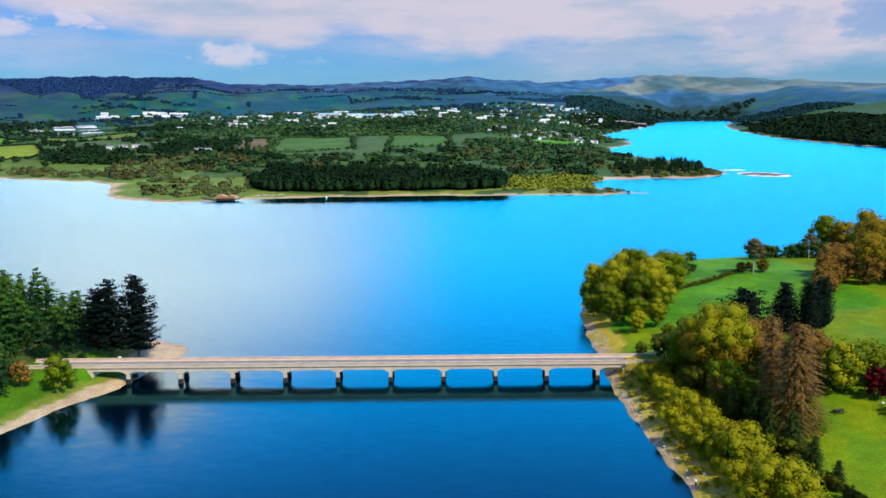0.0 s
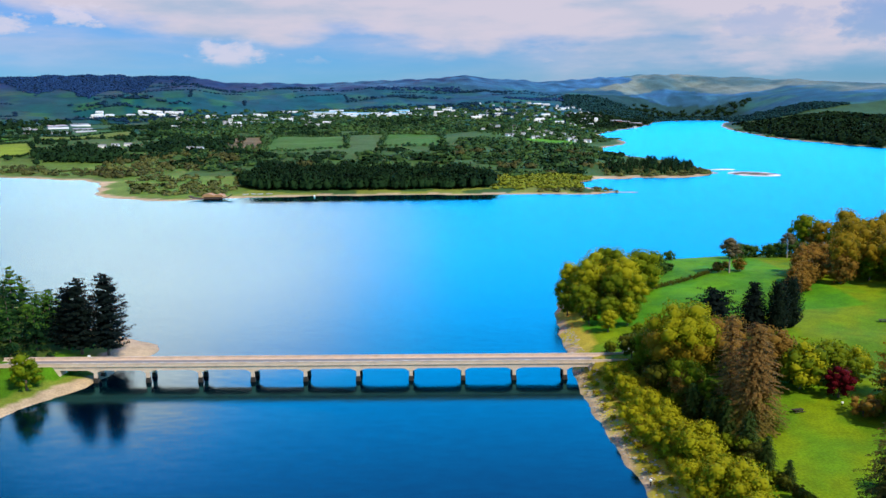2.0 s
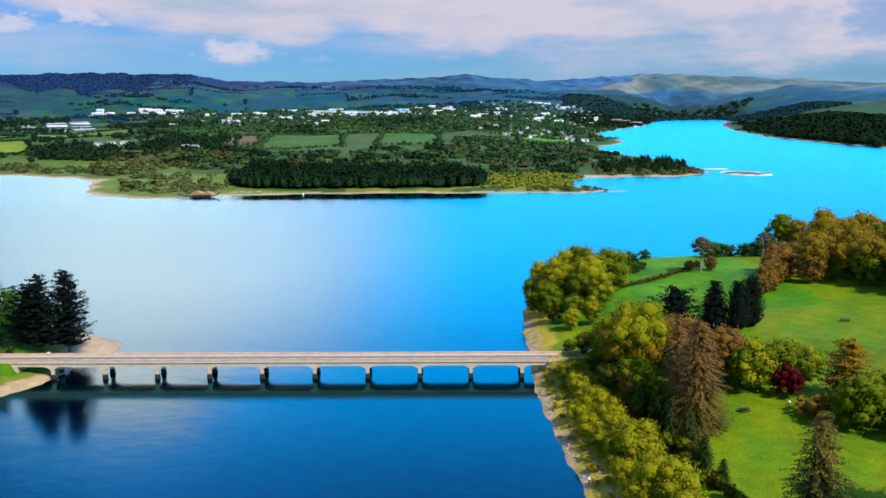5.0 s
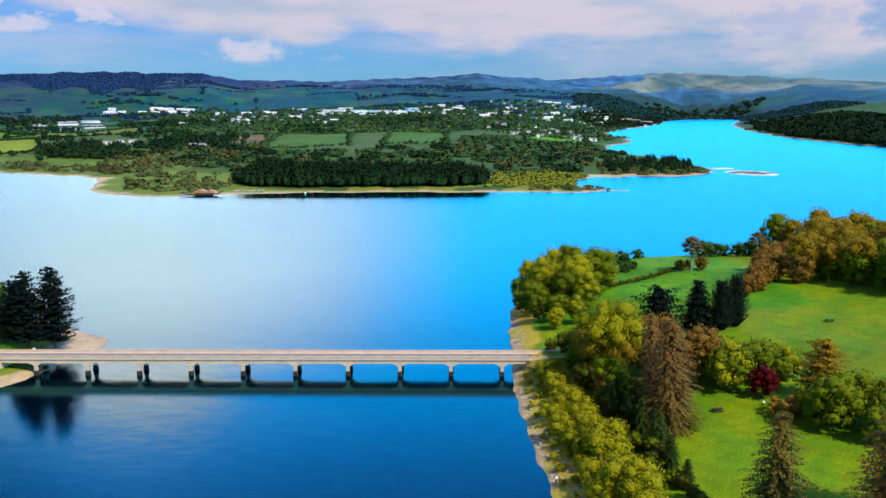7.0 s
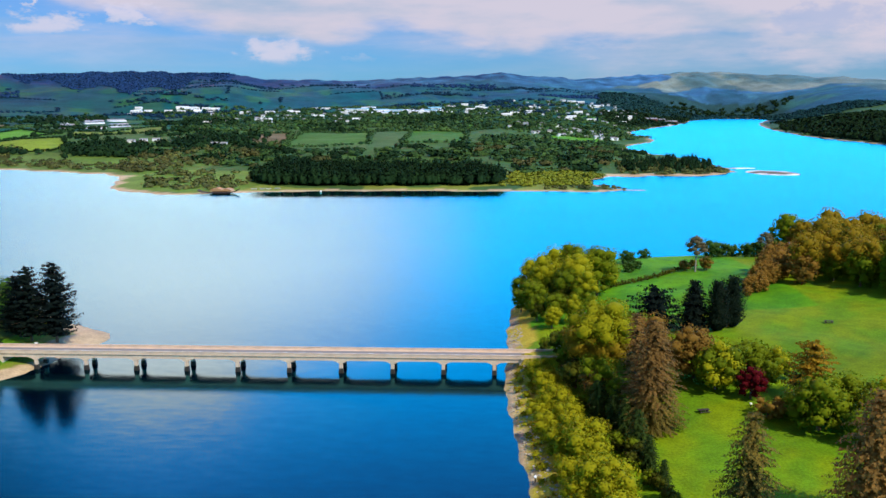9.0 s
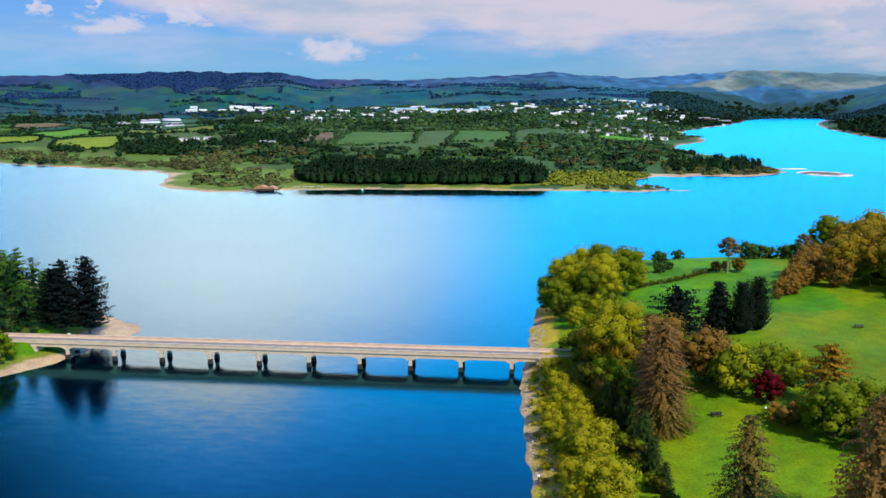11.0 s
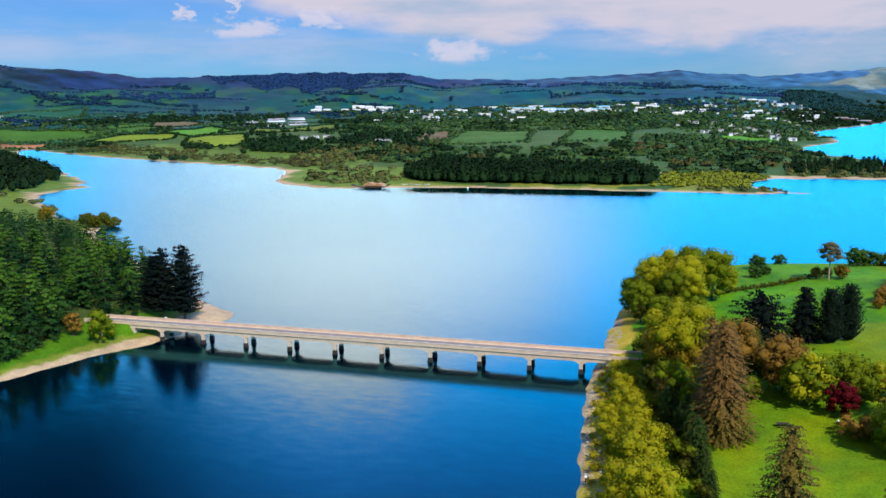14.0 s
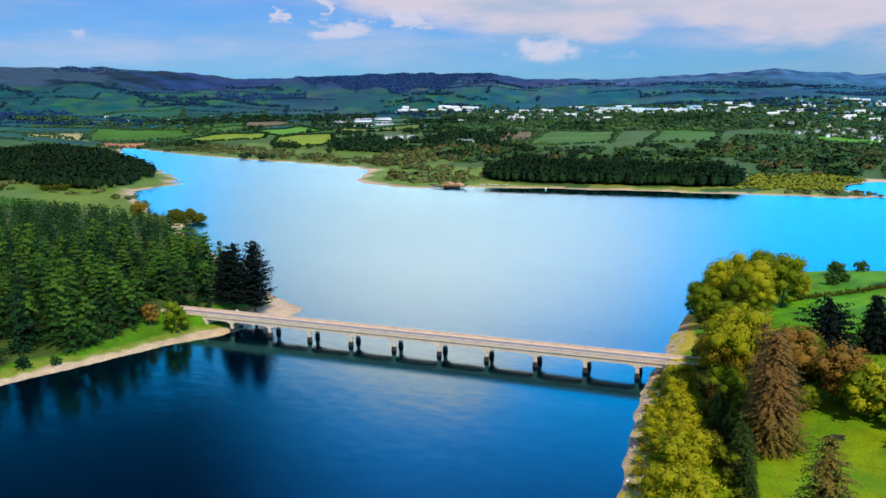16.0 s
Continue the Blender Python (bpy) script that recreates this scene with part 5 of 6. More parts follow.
    for i, (x, y, s) in enumerate([(-49, -58, 0.7), (-55, -66, 0.9), (-61, -74, 0.9), (-53, -48, 0.6), (-46, 12, 0.9), (-52, 10, 0.9), (-40, 14, 0.7), (-66, -84, 1.0), (-70, -92, 1.0)]):
        place("bank_bush", 0, x, y, lambda: broadleaf(5.0, 3.0, ("pine",), 122, 0.03, 16, 0.55, 1.4), "low green bush on the grassy bank", "bush", "bushes on the grassy bank", s)
    for i, (x, y, s) in enumerate([(-236, 250, 1.0), (-240, 238, 1.1), (-248, 256, 1.0), (-252, 243, 0.9), (-260, 252, 0.8)]):
        place("point_tree", 0, x, y, lambda: broadleaf(8.0, 6.0, ("scrub",), 123, 0.04, 22, 0.75, 1.1), "spreading olive tree on the small wooded point", "tree", "trees on the small point", s)
    place("amber_tree", 0, -286, 240, lambda: broadleaf(11.0, 5.6, ("amber",), 124, 0.04, 24, 0.8, 1.1), "rounded amber-leaved tree beside the little bay", "tree")
    for i, (x, y, s) in enumerate([(-508, 372, 1.0), (-514, 366, 0.9), (-522, 362, 0.8), (-560, 340, 0.8), (-572, 336, 0.7)]):
        place("meadow_bush", 0, x, y, lambda: broadleaf(7.0, 6.0, ("scrub",), 125, 0.03, 18, 0.9, 1.0), "low grey-green bush on the bay meadow", "bush", "bushes on the bay meadow", s)
    return spots[298:]


REST_OF_WOOD = west_wood()


# ---- far vegetation: woods, hedges and scrub too many to count ----
def clump_shape(kind, fine=2):
    bm = bmesh.new()
    bmesh.ops.create_icosphere(bm, subdivisions=fine, radius=1.0)
    V = np.array([v.co[:] for v in bm.verts])
    F = np.array([[v.index for v in f.verts] for f in bm.faces])
    bm.free()
    if kind == "spire":
        k = np.clip((V[:, 2] + 1) / 2, 0, 1)
        V[:, :2] *= (1.15 - 0.95 * k)[:, None]
    return V, F


def far_stuff(name, items, mat, label, category, kind="round", seed=3, sprays=34):
    """One mesh of many rough trees: items of x, y, radius, height; each a low core wrapped in leaf sprays."""
    rng = np.random.RandomState(seed)
    base, F0 = clump_shape(kind, 1)
    it = np.array(items, float)
    z, d = land(it[:, 0], it[:, 1])
    keep = d > 1.0
    it, z = it[keep], z[keep]
    n, k = len(it), len(base)
    wide = it[:, 2, None] * rng.uniform(0.8, 1.25, (n, 2))
    foot = np.stack([it[:, 0], it[:, 1], z], 1)[:, None]

    def spread(P):
        P = P.copy()
        P[:, :, :2] *= wide[:, None]
        P[:, :, 2] = (P[:, :, 2] * 0.5 + 0.42) * it[:, 3, None]
        return P + foot

    core = spread(np.repeat(base[None], n, 0) * (0.74 + rng.normal(0, 0.07, (n, k, 1))))
    N0 = np.repeat(base[None], n, 0) + (0.0, 0.0, 0.55)
    N0 /= np.linalg.norm(N0, axis=2)[:, :, None]
    D = rng.normal(0, 1, (n, sprays, 3))
    D /= np.linalg.norm(D, axis=2)[:, :, None]
    D[:, :, 2] = np.where(D[:, :, 2] < -0.4, -D[:, :, 2], D[:, :, 2])
    P = D * rng.uniform(0.70, 1.12, (n, sprays, 1))
    if kind == "spire":
        P[:, :, :2] *= (1.15 - 0.95 * np.clip((P[:, :, 2:] + 1) / 2, 0, 1))
    C = spread(P).reshape(-1, 3)
    size = np.repeat(it[:, 2] * (0.62 if sprays < 20 else 0.46), sprays) * rng.uniform(0.6, 1.4, n * sprays)
    CV, CF = cards(C, D.reshape(-1, 3), size, rng, 0.45)
    V = np.concatenate([core.reshape(-1, 3), CV])
    T = (F0[None] + (np.arange(n) * k)[:, None, None]).reshape(-1, 3)
    Q = CF + n * k
    loops = np.concatenate([T.ravel(), Q.ravel()])
    starts = np.concatenate([np.arange(len(T)) * 3, T.size + np.arange(len(Q)) * 4])
    me = bpy.data.meshes.new(name)
    me.vertices.add(len(V))
    me.vertices.foreach_set("co", V.astype(np.float32).ravel())
    me.loops.add(len(loops))
    me.loops.foreach_set("vertex_index", loops.astype(np.int32))
    me.polygons.add(len(starts))
    me.polygons.foreach_set("loop_start", starts.astype(np.int32))
    me.update(calc_edges=True)
    me.materials.append(mat)
    nn = D.reshape(-1, 3) + rng.normal(0, 0.25, (n * sprays, 3)) + (0.0, 0.0, 0.5)
    nn /= np.linalg.norm(nn, axis=1)[:, None]
    soft_normals(me, np.concatenate([N0.reshape(-1, 3), np.repeat(nn, 4, 0)]))
    return tagged(new(name, me), label, category, kind="stuff")


def scatter(rng, n, poly, r, h):
    xs, ys = [p[0] for p in poly], [p[1] for p in poly]
    x, y = rng.uniform(min(xs), max(xs), n), rng.uniform(min(ys), max(ys), n)
    k = in_polygon(x, y, poly)
    x, y = x[k], y[k]
    m = len(x)
    return list(zip(x, y, rng.uniform(*r, m), rng.uniform(*h, m)))


def line_of(rng, a, b, gap, r, h, wob=2.0):
    n = max(2, int(math.hypot(b[0] - a[0], b[1] - a[1]) / gap))
    return [(a[0] + (b[0] - a[0]) * i / n + rng.normal(0, wob), a[1] + (b[1] - a[1]) * i / n + rng.normal(0, wob), rng.uniform(*r), rng.uniform(*h)) for i in range(n)]


def off_fields(items):
    """Leaves the open fields near the western shore clear of trees."""
    it = np.array(items, float)
    inside = np.zeros(len(it), bool)
    for corners, _, hedged in CORNER_FIELDS:
        if hedged:
            c = np.array(corners, float)
            inside |= in_polygon(it[:, 0], it[:, 1], [tuple(p) for p in c.mean(0) + (c - c.mean(0)) * 1.12])
    return it[~inside].tolist()


def pine_stand(spots):
    """The deeper pines of the western wood, in one mesh."""
    rng = np.random.RandomState(61)
    V, Nn = [], []
    for x, y, s, z in spots:
        C, up = [], []
        for w in range(9):
            t = (w + 0.5) / 9
            rr = 5.0 * math.sin(math.pi * 0.5 * min(1, 0.15 + 0.85 * (1 - t))) ** 0.5
            k = 5 + int(8 * (1 - t))
            a = rng.uniform(0, 2 * math.pi, 2 * k)
            q = np.sqrt(rng.uniform(0.08, 1, 2 * k)) * rr
            C.append(np.stack([np.cos(a) * q, np.sin(a) * q, 21 * (0.06 + 0.94 * t) - 0.15 * q + rng.normal(0, 0.4, 2 * k)], 1))
            up.append(np.stack([np.cos(a) * 0.45, np.sin(a) * 0.45, np.full(2 * k, 0.8)], 1))
        C, up = np.concatenate(C) * s, np.concatenate(up)
        v, _ = cards(C + (x, y, z), up, rng.uniform(1.4, 2.5, len(C)) * s, rng, 0.3)
        V.append(v)
        Nn.append(np.repeat(up + rng.normal(0, 0.25, up.shape), 4, 0))
    V, Nn = np.concatenate(V), np.concatenate(Nn)
    Nn /= np.linalg.norm(Nn, axis=1)[:, None]
    me = soft_normals(link_mesh("pine_stand", V, np.arange(len(V)).reshape(-1, 4), M["pine"]), Nn)
    tagged(new("pine_stand", me), "deeper green pines of the western wood", "wood", kind="stuff")


def far_country():
    rng = np.random.RandomState(31)
    if REST_OF_WOOD:
        pine_stand(REST_OF_WOOD)
    # plantation on the opposite shore
    plantation = [(-108, 602), (-60, 594), (40, 592), (138, 594), (150, 640), (120, 690), (-20, 720), (-120, 720), (-140, 650)]
    far_stuff("plantation", scatter(rng, 1200, plantation, (4.5, 7.0), (13, 19.0)), M["farwood"], "dark conifer plantation on the opposite shore", "wood", "round", 2)
    far_stuff("plantation_spires", scatter(rng, 900, plantation, (3.2, 5.0), (16, 24)), M["farwood"], "taller conifers of the plantation on the opposite shore", "wood", "spire", 18)
    point = [(300, 745), (365, 735), (412, 765), (425, 830), (410, 900), (330, 880), (290, 800)]
    far_stuff("point_wood", scatter(rng, 190, point, (3.0, 5.0), (8, 16)), M["farwood"], "dark spiky conifers on the far point", "wood", "spire", 4)
    west_dark = [(-480, 400), (-500, 470), (-520, 520), (-600, 590), (-760, 640), (-820, 500), (-700, 400), (-560, 380)]
    far_stuff("dark_wood", scatter(rng, 1100, west_dark, (5, 7), (14, 18)), M["darkwood"], "dense dark wood beyond the western bay", "wood", "round", 5)
    # scrub along the far shore
    scrub = []
    for poly, n, r, h in (([(-300, 700), (-262, 600), (-190, 556), (-140, 566), (-115, 640), (-140, 730), (-280, 780)], 105, (4, 9), (3, 6)),
                          ([(190, 556), (270, 560), (262, 575), (190, 580)], 26, (2, 5), (2, 4)),
                          ([(-420, 345), (-300, 285), (-330, 400), (-440, 420)], 60, (3, 5), (2, 5)),
                          ([(-700, 380), (-420, 320), (-480, 400), (-700, 440)], 80, (3, 6), (2, 5)),
                          ([(290, 720), (370, 712), (420, 745), (425, 830), (400, 900), (300, 860)], 200, (3, 7), (2, 5))):
        scrub += scatter(rng, n, poly, r, h)
    far_stuff("shore_scrub", scrub, M["farscrub"], "olive willow scrub along the far shore", "scrub", "round", 6)
    groves = []
    for _ in range(46):            # dark clumps of trees among the fields and farms
        cx, cy = polar(rng.uniform(-40, 2), rng.uniform(1330, 2250))
        if not any(abs((cx - f[0]) * math.cos(radians(f[4])) + (cy - f[1]) * math.sin(radians(f[4]))) < f[2] + 25 and abs((cy - f[1]) * math.cos(radians(f[4])) - (cx - f[0]) * math.sin(radians(f[4]))) < f[3] + 25 for f in FIELDS):
            groves += [(cx + rng.normal(0, 34), cy + rng.normal(0, 16), rng.uniform(6, 10), rng.uniform(7, 14)) for _ in range(rng.randint(9, 24))]
    hedges = []
    for corners, _, hedged in CORNER_FIELDS:
        if hedged:
            for p, q in zip(corners, corners[1:] + corners[:1]):
                hedges += line_of(rng, p, q, 5, (3.0, 4.5), (2.5, 5.0), 1.5)
    for poly, n, r, h in (([(-562, 1000), (-443, 958), (-415, 1010), (-526, 1140), (-600, 1075)], 330, (5, 8), (10, 17)), ([(-430, 1125), (-320, 1110), (-300, 1290), (-440, 1280)], 120, (6, 9), (9, 17)),
                          ([(-1300, 1480), (-1140, 1560), (-1000, 1700), (-880, 1850), (-960, 1950), (-1300, 1780), (-1560, 1480)], 420, (7, 11), (9, 15)),
                          ([(-700, 1590), (-560, 1620), (-500, 1760), (-680, 1840)], 110, (6, 10), (8, 14))):
        groves += scatter(rng, n, poly, r, h)
    far_stuff("field_groves", off_fields(groves) + hedges, M["farwood"], "dark groves among the far fields and farms", "trees", "round", 21, 12)
    thicket = []
    for poly, n, r, h in (([(-1000, 1080), (-560, 872), (-330, 770), (-290, 850), (-560, 960), (-960, 1180)], 1500, (3, 7.5), (2.5, 5.5)),
                          ([(-332, 768), (-440, 930), (-420, 1000), (-349, 1058), (-230, 1000), (-250, 840)], 300, (4, 8), (4, 9))):
        thicket += [p for p in scatter(rng, n, poly, r, h) if not in_polygon(np.array([p[0]]), np.array([p[1]]), CORNER_FIELDS[6][0])[0]]
    far_stuff("shore_thicket", thicket[::2], M["farbrown"], "brownish olive thickets along the far shore", "scrub", "round", 22, 20)
    far_stuff("shore_bushes", thicket[1::2], M["farscrub"], "olive green bushes along the far shore", "scrub", "round", 23, 20)
    lime = scatter(rng, 300, [(146, 588), (235, 582), (246, 640), (262, 700), (200, 760), (150, 700)], (3, 6.5), (2.5, 5))
    far_stuff("willow_scrub", lime, M["limescrub"], "yellow-green willow scrub beside the plantation", "scrub", "round", 20)
    # broadleaf wood and tall hedges inland
    wood, farther = [], []
    for poly, n, r, h in (([(-150, 730), (140, 710), (260, 720), (300, 900), (380, 1000), (360, 1130), (100, 1100), (-60, 1010), (-160, 1000), (-300, 900)], 760, (3, 13), (3, 9)),
                          ([(-300, 870), (-160, 960), (-210, 1050), (-300, 1050)], 150, (5, 9), (6, 12))):
        wood += scatter(rng, n, poly, r, h)
    for poly, n, r, h in (([(-520, 1480), (-100, 1450), (200, 1450), (430, 1450), (440, 1800), (100, 1900), (-500, 1850)], 650, (5, 10), (6, 11)),
                          ([polar(-20, 1900), polar(-5, 1950), polar(9, 1750), polar(9, 3000), polar(-6, 2850), polar(-20, 2800)], 1500, (5, 9), (4, 8)),
                          ([(110, 1120), (360, 1150), (350, 1330), (110, 1320)], 220, (5, 9), (6, 11)),
                          ([(-700, 1900), (600, 2000), (700, 2500), (300, 2800), (-800, 2700), (-1200, 2300)], 1300, (6, 12), (6, 11)),
                          ([(-1900, 1480), (-1740, 1440), (-1650, 1520), (-1800, 1580)], 70, (8, 12), (9, 14)),
                          ([(-1560, 1350), (-1250, 1380), (-1050, 1260), (-960, 1300), (-1250, 1480), (-1520, 1480)], 160, (6, 10), (6, 11))):
        farther += scatter(rng, n, poly, r, h)
    for cx, cy, hx, hy, turn, _ in FIELDS:
        t = radians(turn)
        c = [(cx + sx * hx * math.cos(t) - sy * hy * math.sin(t), cy + sx * hx * math.sin(t) + sy * hy * math.cos(t)) for sx, sy in ((-1, -1), (1, -1), (1, 1), (-1, 1))]
        for a, b in zip(c, c[1:] + c[:1]):
            farther += line_of(rng, a, b, 7, (3.5, 6), (3.5, 7))
    a = radians(24)

    def corner(u, v):         # where two field edges of the patchwork meet
        x, y = 0.0, 2000.0
        for _ in range(30):
            p, q = 190 * (u - 0.35 * math.sin(y / 330)), 150 * (v - 0.35 * math.sin(x / 270))
            x, y = p * math.cos(a) - q * math.sin(a), p * math.sin(a) + q * math.cos(a)
        return x, y

    for u in range(-17, 20):       # hedges round the fields of the far slopes
        for v in range(2, 34):
            p = corner(u, v)
            r = math.hypot(p[0] - VIEW[0], p[1] - VIEW[1])
            if not (1680 < r < 2450 and -3200 < p[0] < 800 and p[1] > 900):
                continue
            for e in ((u + 1, v), (u, v + 1)):
                if rng.uniform() < (0.85 if e[1] == v else 0.55):
                    farther += line_of(rng, p, corner(*e), 9, (6, 8.5), (3, 5.5), 1.2)
    slopes = []
    for u in range(-24, 30):       # hedges and small woods on the hill slopes
        for v in range(2, 40):
            p = corner(u, v)
            r = math.hypot(p[0] - VIEW[0], p[1] - VIEW[1])
            bearing = math.degrees(math.atan2(p[0] - VIEW[0], p[1] - VIEW[1]))
            if not (2380 < r < 3750 and -58 < bearing < 9):
                continue
            for e in ((u + 1, v), (u, v + 1)):
                if rng.uniform() < (0.75 if e[1] == v else 0.22) * (1.0 if r < 3100 else 0.6):
                    slopes += line_of(rng, p, corner(*e), 15, (7, 10), (3, 6), 2.0)
            if rng.uniform() < (0.17 if bearing < 4 else 0.0):
                slopes += [(p[0] + rng.normal(0, 90), p[1] + rng.normal(0, 16), rng.uniform(9, 14), rng.uniform(6, 11)) for _ in range(44)]
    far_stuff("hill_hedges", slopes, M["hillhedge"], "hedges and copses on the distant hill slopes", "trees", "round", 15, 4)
    crest = []
    for _ in range(4600):          # the wooded plateau, thinning out down the slope and at both ends
        b = rng.normal(-25, 3.4)
        near = 3480 + 22 * (b + 25) ** 2 * 0.6 + 160 * math.sin(b * 2.1)
        if near < 4240:
            crest.append((*polar(b, near + (4260 - near) * rng.uniform() ** 0.8), rng.uniform(7, 12), rng.uniform(4, 9)))
    for a0, a1, r0, r1, n in ((-37, -31, 3300, 3480, 160), (-47, -43, 3950, 4150, 120), (-6, 0, 3600, 3720, 160), (3, 9, 3250, 3350, 150), (-14, -9, 2950, 3040, 120),
                              (-53, -46, 3000, 3080, 130)):
        crest += [(*polar(rng.uniform(a0, a1), r0 + (r1 - r0) * rng.uniform() ** 1.0), rng.uniform(7, 12), rng.uniform(4, 9)) for _ in range(n)]
    far_stuff("hill_woods", crest, M["hillwood"], "dark woods on the distant hills, haze blue in their colour", "wood", "round", 16, 3)
    it = np.array(wood)
    kind = waves(it[:, 0], it[:, 1], 130, 51) + 0.5 * waves(it[:, 0], it[:, 1], 50, 52)
    open_ground = waves(it[:, 0], it[:, 1], 80, 53)
    keep = (open_ground < 0.42) | (kind > 0.35)
    for name, pick, mat, label in (("inland_wood", (kind > -0.75) & (kind < 0.35), "farleaf", "broadleaf wood behind the far shore"),
                                   ("dark_copse", kind >= 0.35, "farwood", "dark copses behind the far shore"),
                                   ("brown_thicket", kind <= -0.75, "farbrown", "brown thickets behind the far shore")):
        far_stuff(name, it[pick & keep].tolist(), M[mat], label, "trees", "round", 7)
    far_stuff("hedgerow_trees", off_fields(farther), M["farleaf"], "woods and hedgerows of the far farmland", "trees", "round", 9, 9)
    arm = [(520, 2110), (770, 2580), (960, 3270), (1350, 3230), (1380, 3330), (900, 3380), (600, 2760), (430, 2350)]
    far_stuff("arm_wood", scatter(rng, 2600, arm, (9, 14), (9, 15)), M["darkwood"], "dark wood along the far arm of the lake", "wood", "round", 12, 8)
    strip = [polar(7, 3080), polar(11, 3180), polar(13, 3330), polar(17, 3330), polar(22, 3250), polar(25, 3480), polar(16, 3660), polar(7, 3560)]
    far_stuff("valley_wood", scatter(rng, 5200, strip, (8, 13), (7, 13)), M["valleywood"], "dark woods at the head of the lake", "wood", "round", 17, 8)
    shoulder = [(970, 2150), (1300, 2050), (1700, 2200), (1600, 2600), (1200, 2600), (1040, 2500)]
    far_stuff("shoulder_wood", scatter(rng, 900, shoulder, (12, 20), (5, 9)), M["darkwood"], "dark woods behind the eastern headland", "wood", "round", 14, 8)
    # steep wooded headland on the eastern shore
    head = [(900, 2060), (880, 1850), (850, 1600), (880, 1240), (1000, 1000), (1250, 1000), (1200, 1500), (1100, 2000)]
    far_stuff("headland_wood", scatter(rng, 1700, head, (8, 13), (11, 17)), M["darkwood"], "dark wood on the headland across the water", "wood", "round", 8, 16)


far_country()


# ---- town and farms ----
def house_data(w, d, h, roof, wall_mat, roof_mat):
    bm = bmesh.new()
    box(bm, -w / 2, w / 2, -d / 2, d / 2, -1.5, h, 0.0)
    walls = bpy.data.meshes.new("wall")
    bm.to_mesh(walls)
    bm.free()
    walls.materials.append(wall_mat)
    bm = bmesh.new()
    e = 0.4
    prism(bm, [(-d / 2 - e, h + 0.01), (d / 2 + e, h + 0.01), (0, h + roof)], -w / 2 - e, w / 2 + e)
    bmesh.ops.rotate(bm, verts=bm.verts, cent=(0, 0, 0), matrix=Matrix.Rotation(radians(90), 3, "Z"))
    rf = bpy.data.meshes.new("roof")
    bm.to_mesh(rf)
    bm.free()
    rf.materials.append(roof_mat)
    win = bpy.data.meshes.new("window")
    bm = bmesh.new()
    box(bm, -0.7, 0.7, -0.05, 0.05, 0.0, 1.3)
    bm.to_mesh(win)
    bm.free()
    win.materials.append(M["glass"])
    return walls, rf, win, (w, d, h)


HOUSES = {}


def building(kind, x, y, turn, size, roof, wall, roof_mat, label, category="house", group="", windows=0, scale=1.0):
    key = (kind, size, wall, roof_mat)
    m = Matrix.LocRotScale((x, y, ground_z(x, y)), Euler((0, 0, radians(turn))), (scale,) * 3)
    if key in HOUSES:
        first = HOUSES[key]
        return tagged(copy_thing(first, m @ Matrix.Diagonal([1 / v for v in first.scale] + [1])), label, category, group)
    walls, rf, win, (w, d, h) = house_data(*size, roof, M[wall], M[roof_mat])
    root = new(kind)
    shell = part("wall", walls, None, root)
    part("roof", rf, None, root)
    for k in range(windows):
        ob = part("window", win, None, shell)
        ob.location = (-w / 2 + w * (k + 0.5) / windows, -d / 2 - 0.02, h * 0.42)
    root.matrix_basis = m
    HOUSES[key] = root
    return tagged(root, label, category, group)


